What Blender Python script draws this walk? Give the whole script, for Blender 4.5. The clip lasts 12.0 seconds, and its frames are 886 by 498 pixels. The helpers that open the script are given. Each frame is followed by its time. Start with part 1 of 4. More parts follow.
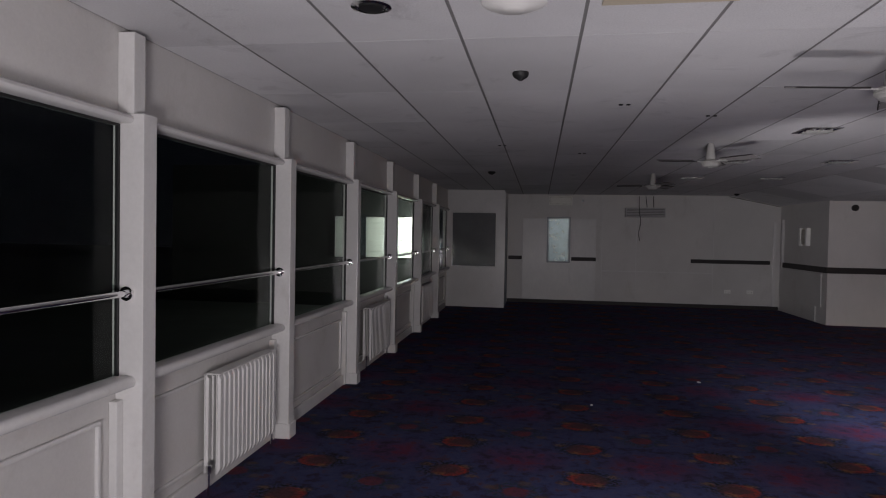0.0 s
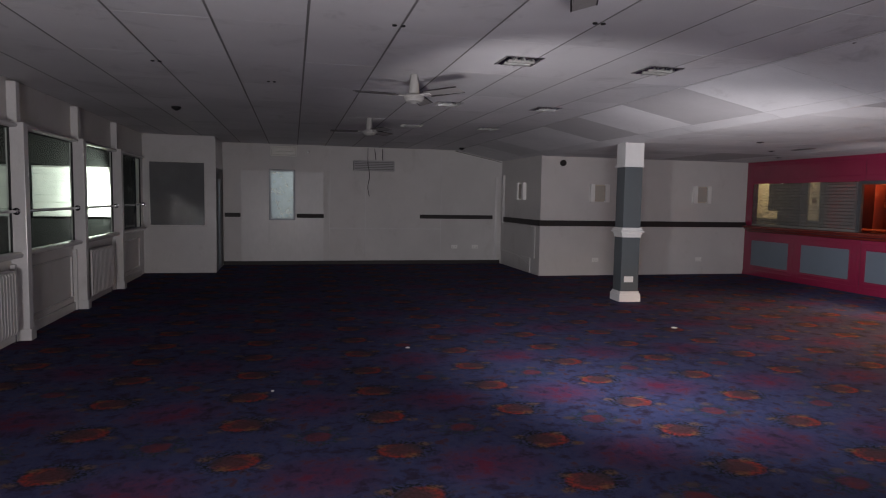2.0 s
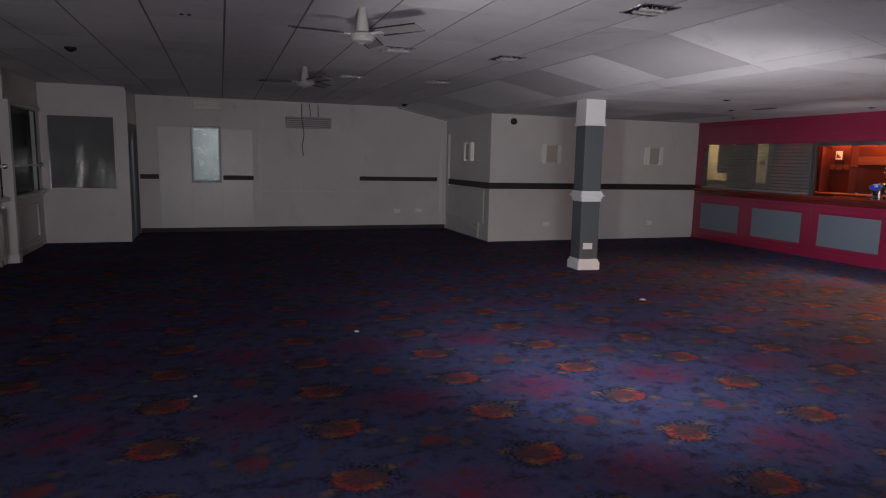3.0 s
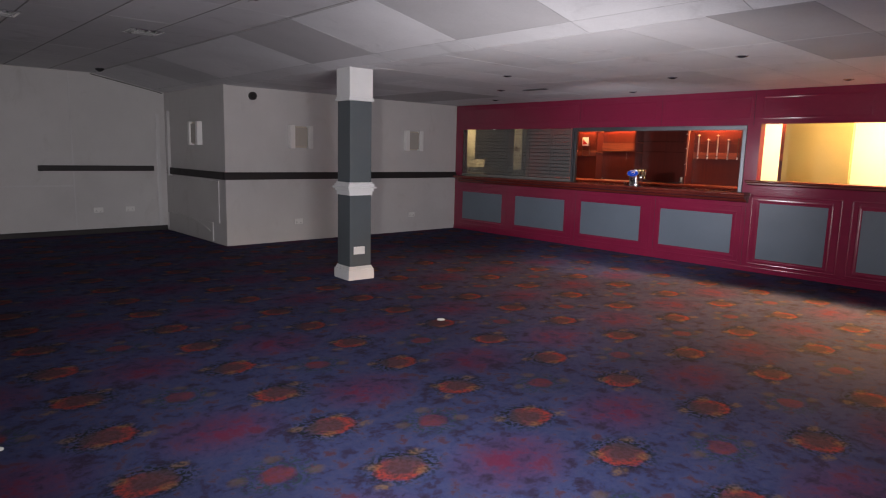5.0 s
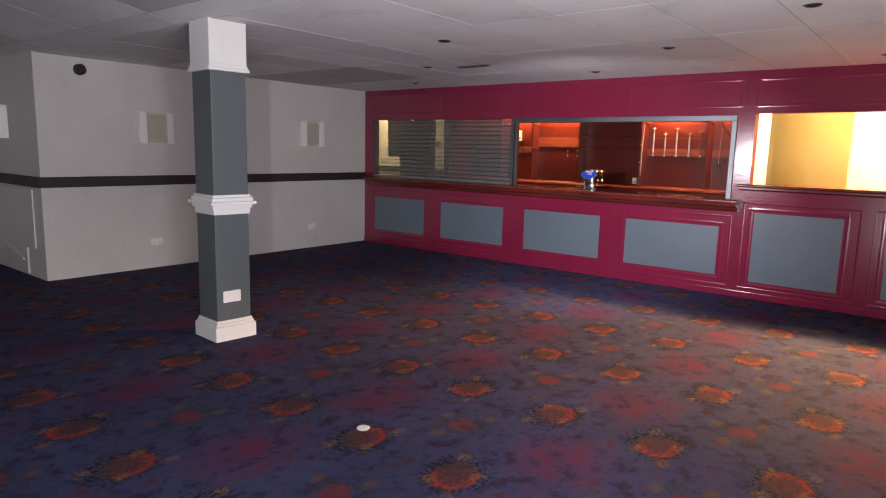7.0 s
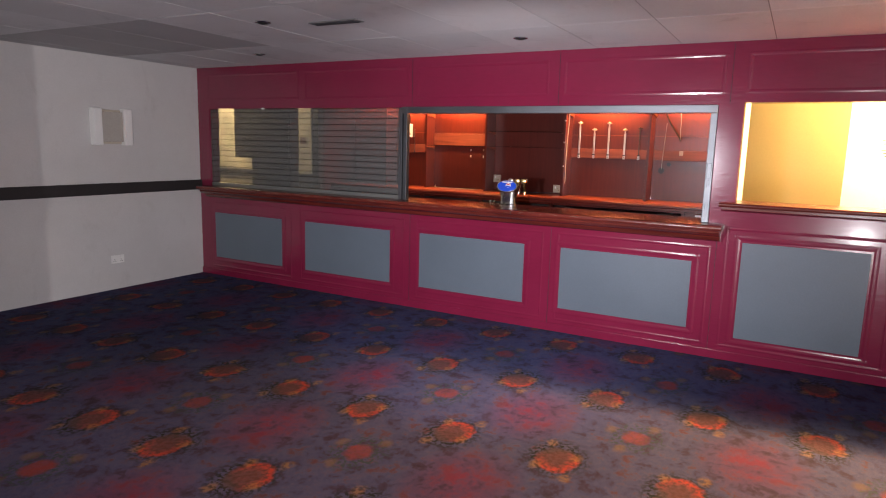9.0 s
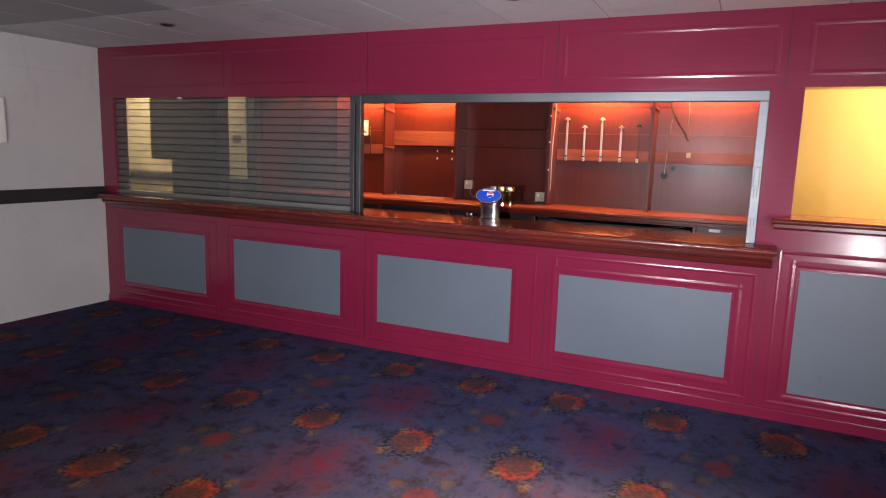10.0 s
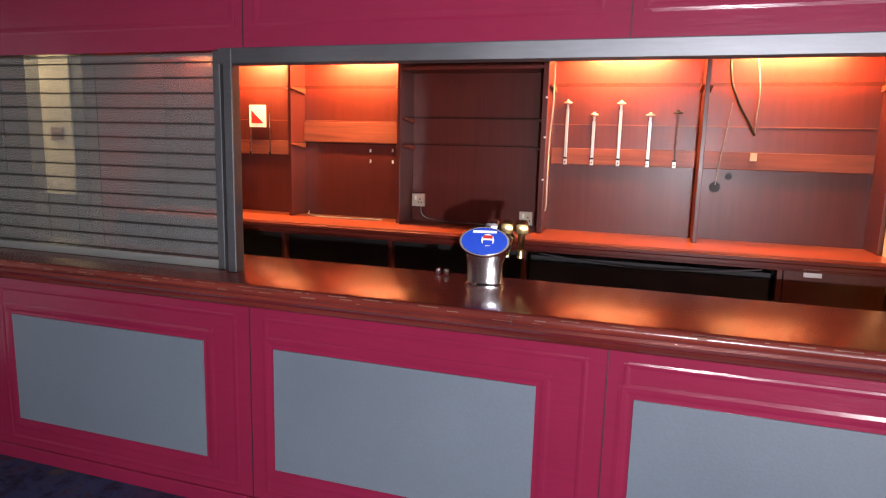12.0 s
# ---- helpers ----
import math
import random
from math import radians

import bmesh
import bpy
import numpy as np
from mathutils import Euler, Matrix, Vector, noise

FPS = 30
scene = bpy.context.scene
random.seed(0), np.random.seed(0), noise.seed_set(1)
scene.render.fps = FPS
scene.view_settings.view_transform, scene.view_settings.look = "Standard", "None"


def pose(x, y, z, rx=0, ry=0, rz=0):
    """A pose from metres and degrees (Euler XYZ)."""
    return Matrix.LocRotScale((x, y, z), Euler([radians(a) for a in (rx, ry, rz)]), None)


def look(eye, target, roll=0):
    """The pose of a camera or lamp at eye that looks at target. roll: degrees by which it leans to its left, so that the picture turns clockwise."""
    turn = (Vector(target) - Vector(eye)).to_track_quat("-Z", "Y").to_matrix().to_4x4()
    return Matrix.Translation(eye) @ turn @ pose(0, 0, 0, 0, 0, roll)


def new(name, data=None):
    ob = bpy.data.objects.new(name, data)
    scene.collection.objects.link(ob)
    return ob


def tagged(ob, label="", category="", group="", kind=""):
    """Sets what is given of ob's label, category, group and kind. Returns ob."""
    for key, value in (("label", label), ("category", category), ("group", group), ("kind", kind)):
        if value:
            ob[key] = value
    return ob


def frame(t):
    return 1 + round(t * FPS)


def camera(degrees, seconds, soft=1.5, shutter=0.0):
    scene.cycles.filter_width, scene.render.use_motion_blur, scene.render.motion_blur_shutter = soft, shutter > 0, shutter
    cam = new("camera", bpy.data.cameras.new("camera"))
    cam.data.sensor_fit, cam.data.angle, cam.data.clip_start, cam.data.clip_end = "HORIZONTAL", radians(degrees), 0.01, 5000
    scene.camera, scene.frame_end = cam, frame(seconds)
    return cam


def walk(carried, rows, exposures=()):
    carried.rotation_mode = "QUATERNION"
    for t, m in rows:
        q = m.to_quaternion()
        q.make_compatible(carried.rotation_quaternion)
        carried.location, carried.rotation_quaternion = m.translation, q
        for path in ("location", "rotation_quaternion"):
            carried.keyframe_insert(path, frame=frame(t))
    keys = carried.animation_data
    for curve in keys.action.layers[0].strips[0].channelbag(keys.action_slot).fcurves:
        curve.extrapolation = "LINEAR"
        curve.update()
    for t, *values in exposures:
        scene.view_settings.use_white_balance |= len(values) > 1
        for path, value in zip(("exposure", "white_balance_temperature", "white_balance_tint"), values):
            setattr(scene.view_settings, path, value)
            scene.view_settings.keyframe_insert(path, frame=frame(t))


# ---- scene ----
cam = camera(69.5, 12.0, 1.1)
PATH = [
    (0, (0.138, 0.704, 1.648), (-0.161, 2.681, 1.6), 1.0),
    (0.5, (0.33, 0.925, 1.579), (0.213, 2.92, 1.514), 0.9),
    (1, (0.62, 1.18, 1.555), (0.799, 3.171, 1.476), 0.6),
    (1.5, (0.788, 1.489, 1.57), (1.202, 3.442, 1.46), 1.0),
    (2, (0.83, 1.978, 1.529), (1.286, 3.919, 1.371), 1.0),
    (2.5, (0.874, 2.444, 1.511), (1.371, 4.365, 1.259), 1.1),
    (3, (0.861, 2.85, 1.525), (1.512, 4.721, 1.25), 1.2),
    (5, (1.566, 4.685, 1.495), (2.902, 6.143, 1.197), 1.4),
    (5.5, (1.931, 5.101, 1.5), (3.357, 6.471, 1.199), 1.4),
    (6, (2.266, 5.622, 1.503), (3.736, 6.942, 1.197), 1.6),
    (6.5, (2.631, 6.026, 1.507), (4.136, 7.307, 1.199), 1.5),
    (7, (3.049, 6.448, 1.512), (4.59, 7.685, 1.206), 1.4),
    (9, (5.13, 7.79, 1.6), (6.859, 8.744, 1.28), 1.5),
    (9.5, (5.69, 8.126, 1.575), (7.451, 9.018, 1.258), 1.5),
    (10, (6.22, 8.46, 1.56), (8.011, 9.295, 1.255), 1.7),
    (10.5, (6.792, 8.746, 1.602), (8.62, 9.492, 1.284), 1.6),
    (11, (7.273, 9.107, 1.599), (9.13, 9.776, 1.278), 1.6),
    (11.5, (7.714, 9.405, 1.615), (9.593, 10.006, 1.287), 1.7),
    (12, (8.217, 9.534, 1.602), (10.095, 10.142, 1.282), 1.5),
]
walk(cam, [(t, look(eye, target, roll)) for t, eye, target, roll in PATH],
     exposures=[(0, -0.42), (1, -0.15), (1.5, 0.14), (3, -0.02), (5, 0.38), (7, 0.86), (9, 1.02), (10, 1.06), (11, 1.30), (12, 1.42)])

# ---------- light ----------
world = bpy.data.worlds.new("night")
world.use_nodes = True
world.node_tree.nodes["Background"].inputs[0].default_value = (0.010, 0.012, 0.020, 1)
world.node_tree.nodes["Background"].inputs[1].default_value = 0.12
scene.world = world


def lamp(name, kind, m, energy, color, size=0.03, cone=None, blend=0.6):
    data = bpy.data.lights.new(name, kind)
    data.energy, data.color = energy, color
    if kind == "SPOT":
        data.spot_size, data.spot_blend, data.shadow_soft_size = radians(cone), blend, size
    elif kind == "AREA":
        data.shape, data.size, data.size_y = "RECTANGLE", size[0], size[1]
    else:
        data.shadow_soft_size = size
    ob = new(name, data)
    ob.matrix_world = m
    return ob


# fixed stand-ins for the walker's moving torch; some only fill ceiling or carpet
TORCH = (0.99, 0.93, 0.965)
lamp("torch_stand_in", "SPOT", look((0.22, -0.90, 0.55), (2.4, 8.0, 3.9)), 800, TORCH, 0.5, 155, 1.0)
lamp("torch_stand_in", "POINT", pose(1.10, 4.00, 1.05), 28, TORCH, 0.05)
lamp("torch_stand_in", "SPOT", look((1.45, 5.10, 1.25), (5.6, 11.0, 1.85)), 265, TORCH, 0.02, 84, 1.0)
lamp("torch_stand_in", "SPOT", look((3.0, 5.90, 1.50), (4.65, 7.25, 0.0)), 150, (0.88, 0.90, 1.0), 0.05, 158, 1.0)
lamp("torch_stand_in", "SPOT", look((4.50, 6.90, 0.40), (7.9, 9.2, 2.75)), 155, TORCH, 0.05, 112, 1.0)
lamp("torch_stand_in", "SPOT", look((7.10, 9.00, 1.48), (10.4, 9.85, 0.80)), 190, (0.94, 0.905, 0.985), 0.02, 92, 1.0)
# strip lamps over the back bar turned to its panels, the servery's bulb, the store's bulb, the yard's floodlight, the lobby lamp
for y0, y1, watts in ((12.86, 13.28, 5), (12.20, 12.62, 24), (11.30, 11.90, 38), (9.50, 10.02, 34), (8.50, 9.06, 28)):
    lamp("shelf_strip_light", "AREA", look((12.43, (y0 + y1) / 2, 2.27), (12.63, (y0 + y1) / 2, 2.03)), watts, (1.0, 0.40, 0.14), (y1 - y0, 0.07))
lamp("servery_bulb", "POINT", pose(11.27, 6.70, 2.36), 290, (1.0, 0.77, 0.38), 0.22)
# Added spot with no fitting behind it; strengthens the warm spill on the carpet.
lamp("servery_spill_fill", "SPOT", look((11.35, 6.30, 2.30), (8.1, 7.5, 0.0)), 1450, (1.0, 0.50, 0.20), 0.10, 80, 0.8)
lamp("store_bulb", "POINT", pose(11.50, 14.75, 2.40), 70, (1.0, 0.74, 0.40), 0.06)
lamp("yard_floodlight", "SPOT", look((-2.45, 15.10, 1.62), (-4.2, 14.9, 1.45)), 240, (1.0, 1.0, 0.93), 0.04, 165, 0.3)
lamp("lobby_lamp", "POINT", pose(1.7, 17.4, 2.25), 75, (0.62, 0.80, 1.0), 0.05)


# ---------- materials ----------
def ramp(nt, fac, stops):
    r = nt.nodes.new("ShaderNodeValToRGB")
    el = r.color_ramp.elements
    el[0].position, el[0].color = stops[0][0], (*stops[0][1], 1)
    el[1].position, el[1].color = stops[-1][0], (*stops[-1][1], 1)
    for p, c in stops[1:-1]:
        e = el.new(p)
        e.color = (*c, 1)
    nt.links.new(fac, r.inputs[0])
    return r.outputs[0]


def noise_tex(nt, scale, detail=4.0, rough=0.6, stretch=(1, 1, 1), distort=0.0):
    geo = nt.nodes.new("ShaderNodeNewGeometry")
    mp = nt.nodes.new("ShaderNodeMapping")
    mp.inputs["Scale"].default_value = stretch
    nt.links.new(geo.outputs["Position"], mp.inputs[0])
    n = nt.nodes.new("ShaderNodeTexNoise")
    n.inputs["Scale"].default_value, n.inputs["Detail"].default_value = scale, detail
    n.inputs["Roughness"].default_value, n.inputs["Distortion"].default_value = rough, distort
    nt.links.new(mp.outputs[0], n.inputs["Vector"])
    return n.outputs["Fac"]


def blend(nt, fac, a, b, mode="MIX"):
    m = nt.nodes.new("ShaderNodeMix")
    m.data_type, m.blend_type = "RGBA", mode
    for k, v in ((0, fac), (6, a), (7, b)):
        if isinstance(v, (int, float)):
            m.inputs[k].default_value = v
        elif isinstance(v, tuple):
            m.inputs[k].default_value = (*v, 1)
        else:
            nt.links.new(v, m.inputs[k])
    return m.outputs[2]


def base_mat(name):
    m = bpy.data.materials.new(name)
    m.use_nodes = True
    nt = m.node_tree
    return m, nt, nt.nodes["Principled BSDF"]


def surface(name, color, rough=0.5, metal=0.0, big=0.18, small=0.12, bump=0.10, scale=1.3, grain=60.0, stretch=(1, 1, 1), coat=0.0, dirt=None, dirt_amount=0.0):
    m, nt, b = base_mat(name)
    n1 = noise_tex(nt, scale, 5, 0.65)
    n2 = noise_tex(nt, grain, 3, 0.6, stretch)
    c1 = ramp(nt, n1, [(0.25, tuple(c * (1 - big) for c in color)), (0.75, tuple(min(1, c * (1 + big * 0.6)) for c in color))])
    c2 = ramp(nt, n2, [(0.3, (1 - small,) * 3), (0.7, (1.0,) * 3)])
    col = blend(nt, 1.0, c1, c2, "MULTIPLY")
    if dirt:
        n3 = noise_tex(nt, scale * 2.7, 8, 0.72, (1, 1, 0.6), 0.6)
        k = ramp(nt, n3, [(0.56, (0, 0, 0)), (0.74, (dirt_amount,) * 3)])
        col = blend(nt, k, col, dirt)
    nt.links.new(col, b.inputs["Base Color"])
    rr = ramp(nt, n1, [(0.2, (max(0.03, rough * 0.82),) * 3), (0.8, (min(1, rough * 1.2),) * 3)])
    nt.links.new(rr, b.inputs["Roughness"])
    b.inputs["Metallic"].default_value = metal
    b.inputs["Coat Weight"].default_value = coat
    b.inputs["Coat Roughness"].default_value = 0.12
    if bump:
        bn = nt.nodes.new("ShaderNodeBump")
        bn.inputs["Strength"].default_value, bn.inputs["Distance"].default_value = bump, 0.004
        nt.links.new(n2, bn.inputs["Height"])
        nt.links.new(bn.outputs[0], b.inputs["Normal"])
    return m


def wood(name, dark, light, rough, along="y", coat=0.3):
    m, nt, b = base_mat(name)
    st = {"y": (14, 0.8, 14), "x": (0.8, 14, 14), "z": (14, 14, 0.8)}[along]
    n1 = noise_tex(nt, 2.2, 6, 0.55, st, 0.5)
    n2 = noise_tex(nt, 1.1, 4, 0.6)
    c = ramp(nt, n1, [(0.3, dark), (0.7, light)])
    w = ramp(nt, n2, [(0.3, (0.72,) * 3), (0.7, (1.0,) * 3)])
    nt.links.new(blend(nt, 1.0, c, w, "MULTIPLY"), b.inputs["Base Color"])
    nt.links.new(ramp(nt, n2, [(0.2, (rough * 0.88,) * 3), (0.8, (rough * 1.12,) * 3)]), b.inputs["Roughness"])
    b.inputs["Coat Weight"].default_value, b.inputs["Coat Roughness"].default_value = coat, 0.2
    bn = nt.nodes.new("ShaderNodeBump")
    bn.inputs["Strength"].default_value, bn.inputs["Distance"].default_value = 0.12, 0.002
    nt.links.new(n1, bn.inputs["Height"])
    nt.links.new(bn.outputs[0], b.inputs["Normal"])
    return m


def glass(name, tint=(0.85, 0.9, 0.9), rough=0.0, clear=0.9):
    """Thin sheet glass: lets light through and mirrors by its angle."""
    m, nt, b = base_mat(name)
    tr = nt.nodes.new("ShaderNodeBsdfTransparent")
    gl = nt.nodes.new("ShaderNodeBsdfGlossy")
    fr = nt.nodes.new("ShaderNodeLayerWeight")
    mx = nt.nodes.new("ShaderNodeMixShader")
    tr.inputs[0].default_value = (*[c * clear for c in tint], 1)
    gl.inputs[0].default_value = (1, 1, 1, 1)
    gl.inputs["Roughness"].default_value = rough
    fr.inputs["Blend"].default_value = 0.5
    nt.links.new(calc(nt, "MULTIPLY_ADD", calc(nt, "POWER", fr.outputs["Facing"], 5.0), 0.20, 0.010), mx.inputs[0])
    nt.links.new(tr.outputs[0], mx.inputs[1])
    nt.links.new(gl.outputs[0], mx.inputs[2])
    nt.links.new(mx.outputs[0], nt.nodes["Material Output"].inputs[0])
    return m


def calc(nt, op, a, b=None, c=None):
    n = nt.nodes.new("ShaderNodeMath")
    n.operation = op
    for k, v in enumerate((a, b, c)):
        if v is None:
            continue
        if isinstance(v, (int, float)):
            n.inputs[k].default_value = v
        else:
            nt.links.new(v, n.inputs[k])
    return n.outputs[0]


def carpet_material():
    """Woven pub carpet: blue ground, rows of orange medallions with gold scrolls, crimson patches between."""
    m, nt, b = base_mat("patterned_carpet")
    geo = nt.nodes.new("ShaderNodeNewGeometry")
    warp = nt.nodes.new("ShaderNodeTexNoise")
    warp.inputs["Scale"].default_value, warp.inputs["Detail"].default_value = 16, 3
    nt.links.new(geo.outputs["Position"], warp.inputs["Vector"])
    wsep = nt.nodes.new("ShaderNodeSeparateColor")
    nt.links.new(warp.outputs["Color"], wsep.inputs[0])
    sep = nt.nodes.new("ShaderNodeSeparateXYZ")
    nt.links.new(geo.outputs["Position"], sep.inputs[0])
    wx = calc(nt, "MULTIPLY", calc(nt, "SUBTRACT", wsep.outputs[0], 0.5), 0.055)
    wy = calc(nt, "MULTIPLY", calc(nt, "SUBTRACT", wsep.outputs[1], 0.5), 0.055)
    X, Y = calc(nt, "ADD", sep.outputs[0], wx), calc(nt, "ADD", sep.outputs[1], wy)

    def cell(v, origin, pitch):
        f = calc(nt, "FRACT", calc(nt, "ADD", calc(nt, "DIVIDE", calc(nt, "SUBTRACT", v, origin), pitch), 100.5))
        return calc(nt, "MULTIPLY", calc(nt, "SUBTRACT", f, 0.5), pitch)

    def ell(u, v, cx, cy, rx, ry):
        a = calc(nt, "DIVIDE", calc(nt, "SUBTRACT", u, cx), rx)
        c = calc(nt, "DIVIDE", calc(nt, "SUBTRACT", v, cy), ry)
        return calc(nt, "SQRT", calc(nt, "ADD", calc(nt, "MULTIPLY", a, a), calc(nt, "MULTIPLY", c, c)))

    def mask(d, r0, r1):
        mr = nt.nodes.new("ShaderNodeMapRange")
        mr.inputs[1].default_value, mr.inputs[2].default_value = r0, r1
        mr.inputs[3].default_value, mr.inputs[4].default_value = 1.0, 0.0
        nt.links.new(d, mr.inputs[0])
        return mr.outputs[0]

    u, v = cell(X, 5.285, 0.957), cell(Y, 7.53, 0.61)
    u2, v2 = cell(X, 5.285 + 0.4785, 0.957), cell(Y, 7.85, 1.22)
    u3, v3 = cell(X, 5.285 + 0.4785, 0.957), cell(Y, 8.45, 1.22)
    mid = noise_tex(nt, 6.5, 6, 0.74)
    fine = noise_tex(nt, 55, 3, 0.7)
    fleck = noise_tex(nt, 42, 2, 0.55)
    col = ramp(nt, mid, [(0.30, (0.024, 0.017, 0.032)), (0.41, (0.042, 0.032, 0.074)), (0.48, (0.048, 0.058, 0.146)), (0.56, (0.064, 0.068, 0.146)), (0.62, (0.086, 0.042, 0.068)), (0.74, (0.096, 0.029, 0.046))])
    mag = calc(nt, "MULTIPLY", mask(ell(u2, v2, 0, 0, 0.33, 0.25), 0.25, 1.25), ramp(nt, mid, [(0.40, (0.10,) * 3), (0.58, (0.95,) * 3)]))
    col = blend(nt, mag, col, (0.145, 0.022, 0.058))
    red = mask(ell(u3, v3, 0, 0, 0.085, 0.075), 0.8, 1.15)
    halo = calc(nt, "MULTIPLY", mask(ell(u3, v3, 0, 0, 0.21, 0.17), 0.75, 1.1), mask(fleck, 0.44, 0.50))
    col = blend(nt, halo, col, (0.035, 0.055, 0.075))
    col = blend(nt, calc(nt, "MULTIPLY", red, ramp(nt, mid, [(0.38, (0.35,) * 3), (0.60, (0.9,) * 3)])), col, (0.20, 0.036, 0.040))
    for cx, cy in ((-0.17, 0.05), (0.16, -0.07), (0.05, 0.15)):
        col = blend(nt, calc(nt, "MULTIPLY", mask(ell(u3, v3, cx, cy, 0.05, 0.04), 0.5, 1.2), 0.5), col, (0.17, 0.10, 0.055))
    par = calc(nt, "ADD", calc(nt, "FLOOR", calc(nt, "ADD", calc(nt, "DIVIDE", calc(nt, "SUBTRACT", X, 5.285), 0.957), 100.5)), calc(nt, "FLOOR", calc(nt, "ADD", calc(nt, "DIVIDE", calc(nt, "SUBTRACT", Y, 7.53), 0.61), 100.5)))
    sgn = calc(nt, "SUBTRACT", 1.0, calc(nt, "MULTIPLY", calc(nt, "FLOORED_MODULO", par, 2.0), 2.0))
    us = calc(nt, "MULTIPLY", u, sgn)
    leaf = calc(nt, "MULTIPLY", mask(ell(us, v, -0.02, 0.01, 0.215, 0.170), 0.70, 1.15), mask(fleck, 0.47, 0.51))
    col = blend(nt, leaf, col, (0.014, 0.018, 0.022))
    d = ell(us, v, 0, 0, 0.138, 0.112)
    side = calc(nt, "SUBTRACT", 1.0, mask(calc(nt, "SUBTRACT", us, calc(nt, "MULTIPLY", v, 0.7)), -0.11, 0.05))
    disc = mask(d, 0.85, 1.08)
    col = blend(nt, calc(nt, "MULTIPLY", disc, 0.85), col, blend(nt, fleck, (0.026, 0.026, 0.032), (0.120, 0.066, 0.070)))
    band = calc(nt, "MULTIPLY", calc(nt, "MULTIPLY", disc, calc(nt, "SUBTRACT", 1.0, mask(d, 0.40, 0.85))), calc(nt, "MULTIPLY", side, ramp(nt, fleck, [(0.38, (0.25,) * 3), (0.58, (1.0,) * 3)])))
    col = blend(nt, band, col, blend(nt, mid, (0.22, 0.030, 0.026), (0.54, 0.058, 0.034)))
    col = blend(nt, calc(nt, "MULTIPLY", mask(d, 0.30, 0.75), ramp(nt, mid, [(0.40, (0.15,) * 3), (0.60, (0.3,) * 3)])), col, (0.22, 0.042, 0.040))
    for cx, cy in ((-0.17, 0.08), (0.17, -0.09), (-0.06, -0.085), (0.10, 0.085)):
        col = blend(nt, calc(nt, "MULTIPLY", mask(ell(us, v, cx, cy, 0.050, 0.034), 0.5, 1.2), ramp(nt, fleck, [(0.40, (0.15,) * 3), (0.56, (0.65,) * 3)])), col, (0.24, 0.135, 0.055))
    tuft = noise_tex(nt, 260, 2, 0.5)
    col = blend(nt, 1.0, col, ramp(nt, tuft, [(0.3, (0.6,) * 3), (0.7, (1.1,) * 3)]), "MULTIPLY")
    worn = noise_tex(nt, 0.7, 6, 0.7)
    col = blend(nt, 1.0, col, ramp(nt, worn, [(0.3, (0.66,) * 3), (0.7, (1.0,) * 3)]), "MULTIPLY")
    nt.links.new(col, b.inputs["Base Color"])
    b.inputs["Roughness"].default_value = 0.95
    b.inputs["Specular IOR Level"].default_value = 0.15
    bn = nt.nodes.new("ShaderNodeBump")
    bn.inputs["Strength"].default_value, bn.inputs["Distance"].default_value = 0.5, 0.004
    nt.links.new(tuft, bn.inputs["Height"])
    nt.links.new(bn.outputs[0], b.inputs["Normal"])
    return m


WHITE = surface("white_wall_paint", (0.60, 0.585, 0.57), 0.42, big=0.10, small=0.06, bump=0.12, scale=0.9, grain=70, dirt=(0.36, 0.33, 0.30), dirt_amount=0.35)
GLOSSWHITE = surface("white_gloss_paint", (0.66, 0.65, 0.64), 0.24, big=0.08, small=0.05, bump=0.12, scale=1.4, grain=40, dirt=(0.38, 0.35, 0.32), dirt_amount=0.3)
TILE = surface("ceiling_tile", (0.78, 0.775, 0.79), 0.85, big=0.13, small=0.18, bump=0.35, scale=0.8, grain=120, dirt=(0.36, 0.35, 0.36), dirt_amount=0.55)
def per_island(m, lo, hi):
    """Vary the tone of each loose piece of a mesh."""
    nt = m.node_tree
    b = nt.nodes["Principled BSDF"]
    src = b.inputs["Base Color"].links[0].from_socket
    g = nt.nodes.new("ShaderNodeNewGeometry")
    nt.links.new(blend(nt, 1.0, src, ramp(nt, g.outputs["Random Per Island"], [(0.0, (lo,) * 3), (1.0, (hi,) * 3)]), "MULTIPLY"), b.inputs["Base Color"])


per_island(TILE, 0.86, 1.02)
TILEDARK = surface("stained_ceiling_tile", (0.50, 0.49, 0.50), 0.85, big=0.12, small=0.16, bump=0.3, scale=1.2, grain=120)
TBAR = surface("ceiling_grid", (0.23, 0.225, 0.225), 0.6, big=0.2, small=0.2, bump=0.1)
CARPET = carpet_material()
MAROON = surface("maroon_gloss_paint", (0.205, 0.0135, 0.046), 0.20, big=0.14, small=0.07, bump=0.22, scale=1.2, grain=26, stretch=(1, 0.35, 2.0), coat=0.25)
GREYPANEL = surface("grey_panel_paint", (0.125, 0.155, 0.188), 0.40, big=0.10, small=0.07, bump=0.15, scale=1.6, grain=90)
COLGREY = surface("grey_column_paint", (0.095, 0.110, 0.118), 0.45, big=0.12, small=0.06, bump=0.1, scale=1.8)
COLWHITE = surface("white_column_paint", (0.74, 0.74, 0.73), 0.35, big=0.06, small=0.04, bump=0.08, scale=2)
DADO = surface("dark_dado_stain", (0.026, 0.022, 0.022), 0.6, big=0.25, small=0.2, bump=0.15, scale=3, grain=40)
METAL = surface("galvanised_steel", (0.22, 0.23, 0.245), 0.48, 1.0, big=0.12, small=0.10, bump=0.06, scale=3, grain=90, stretch=(1, 0.1, 1))
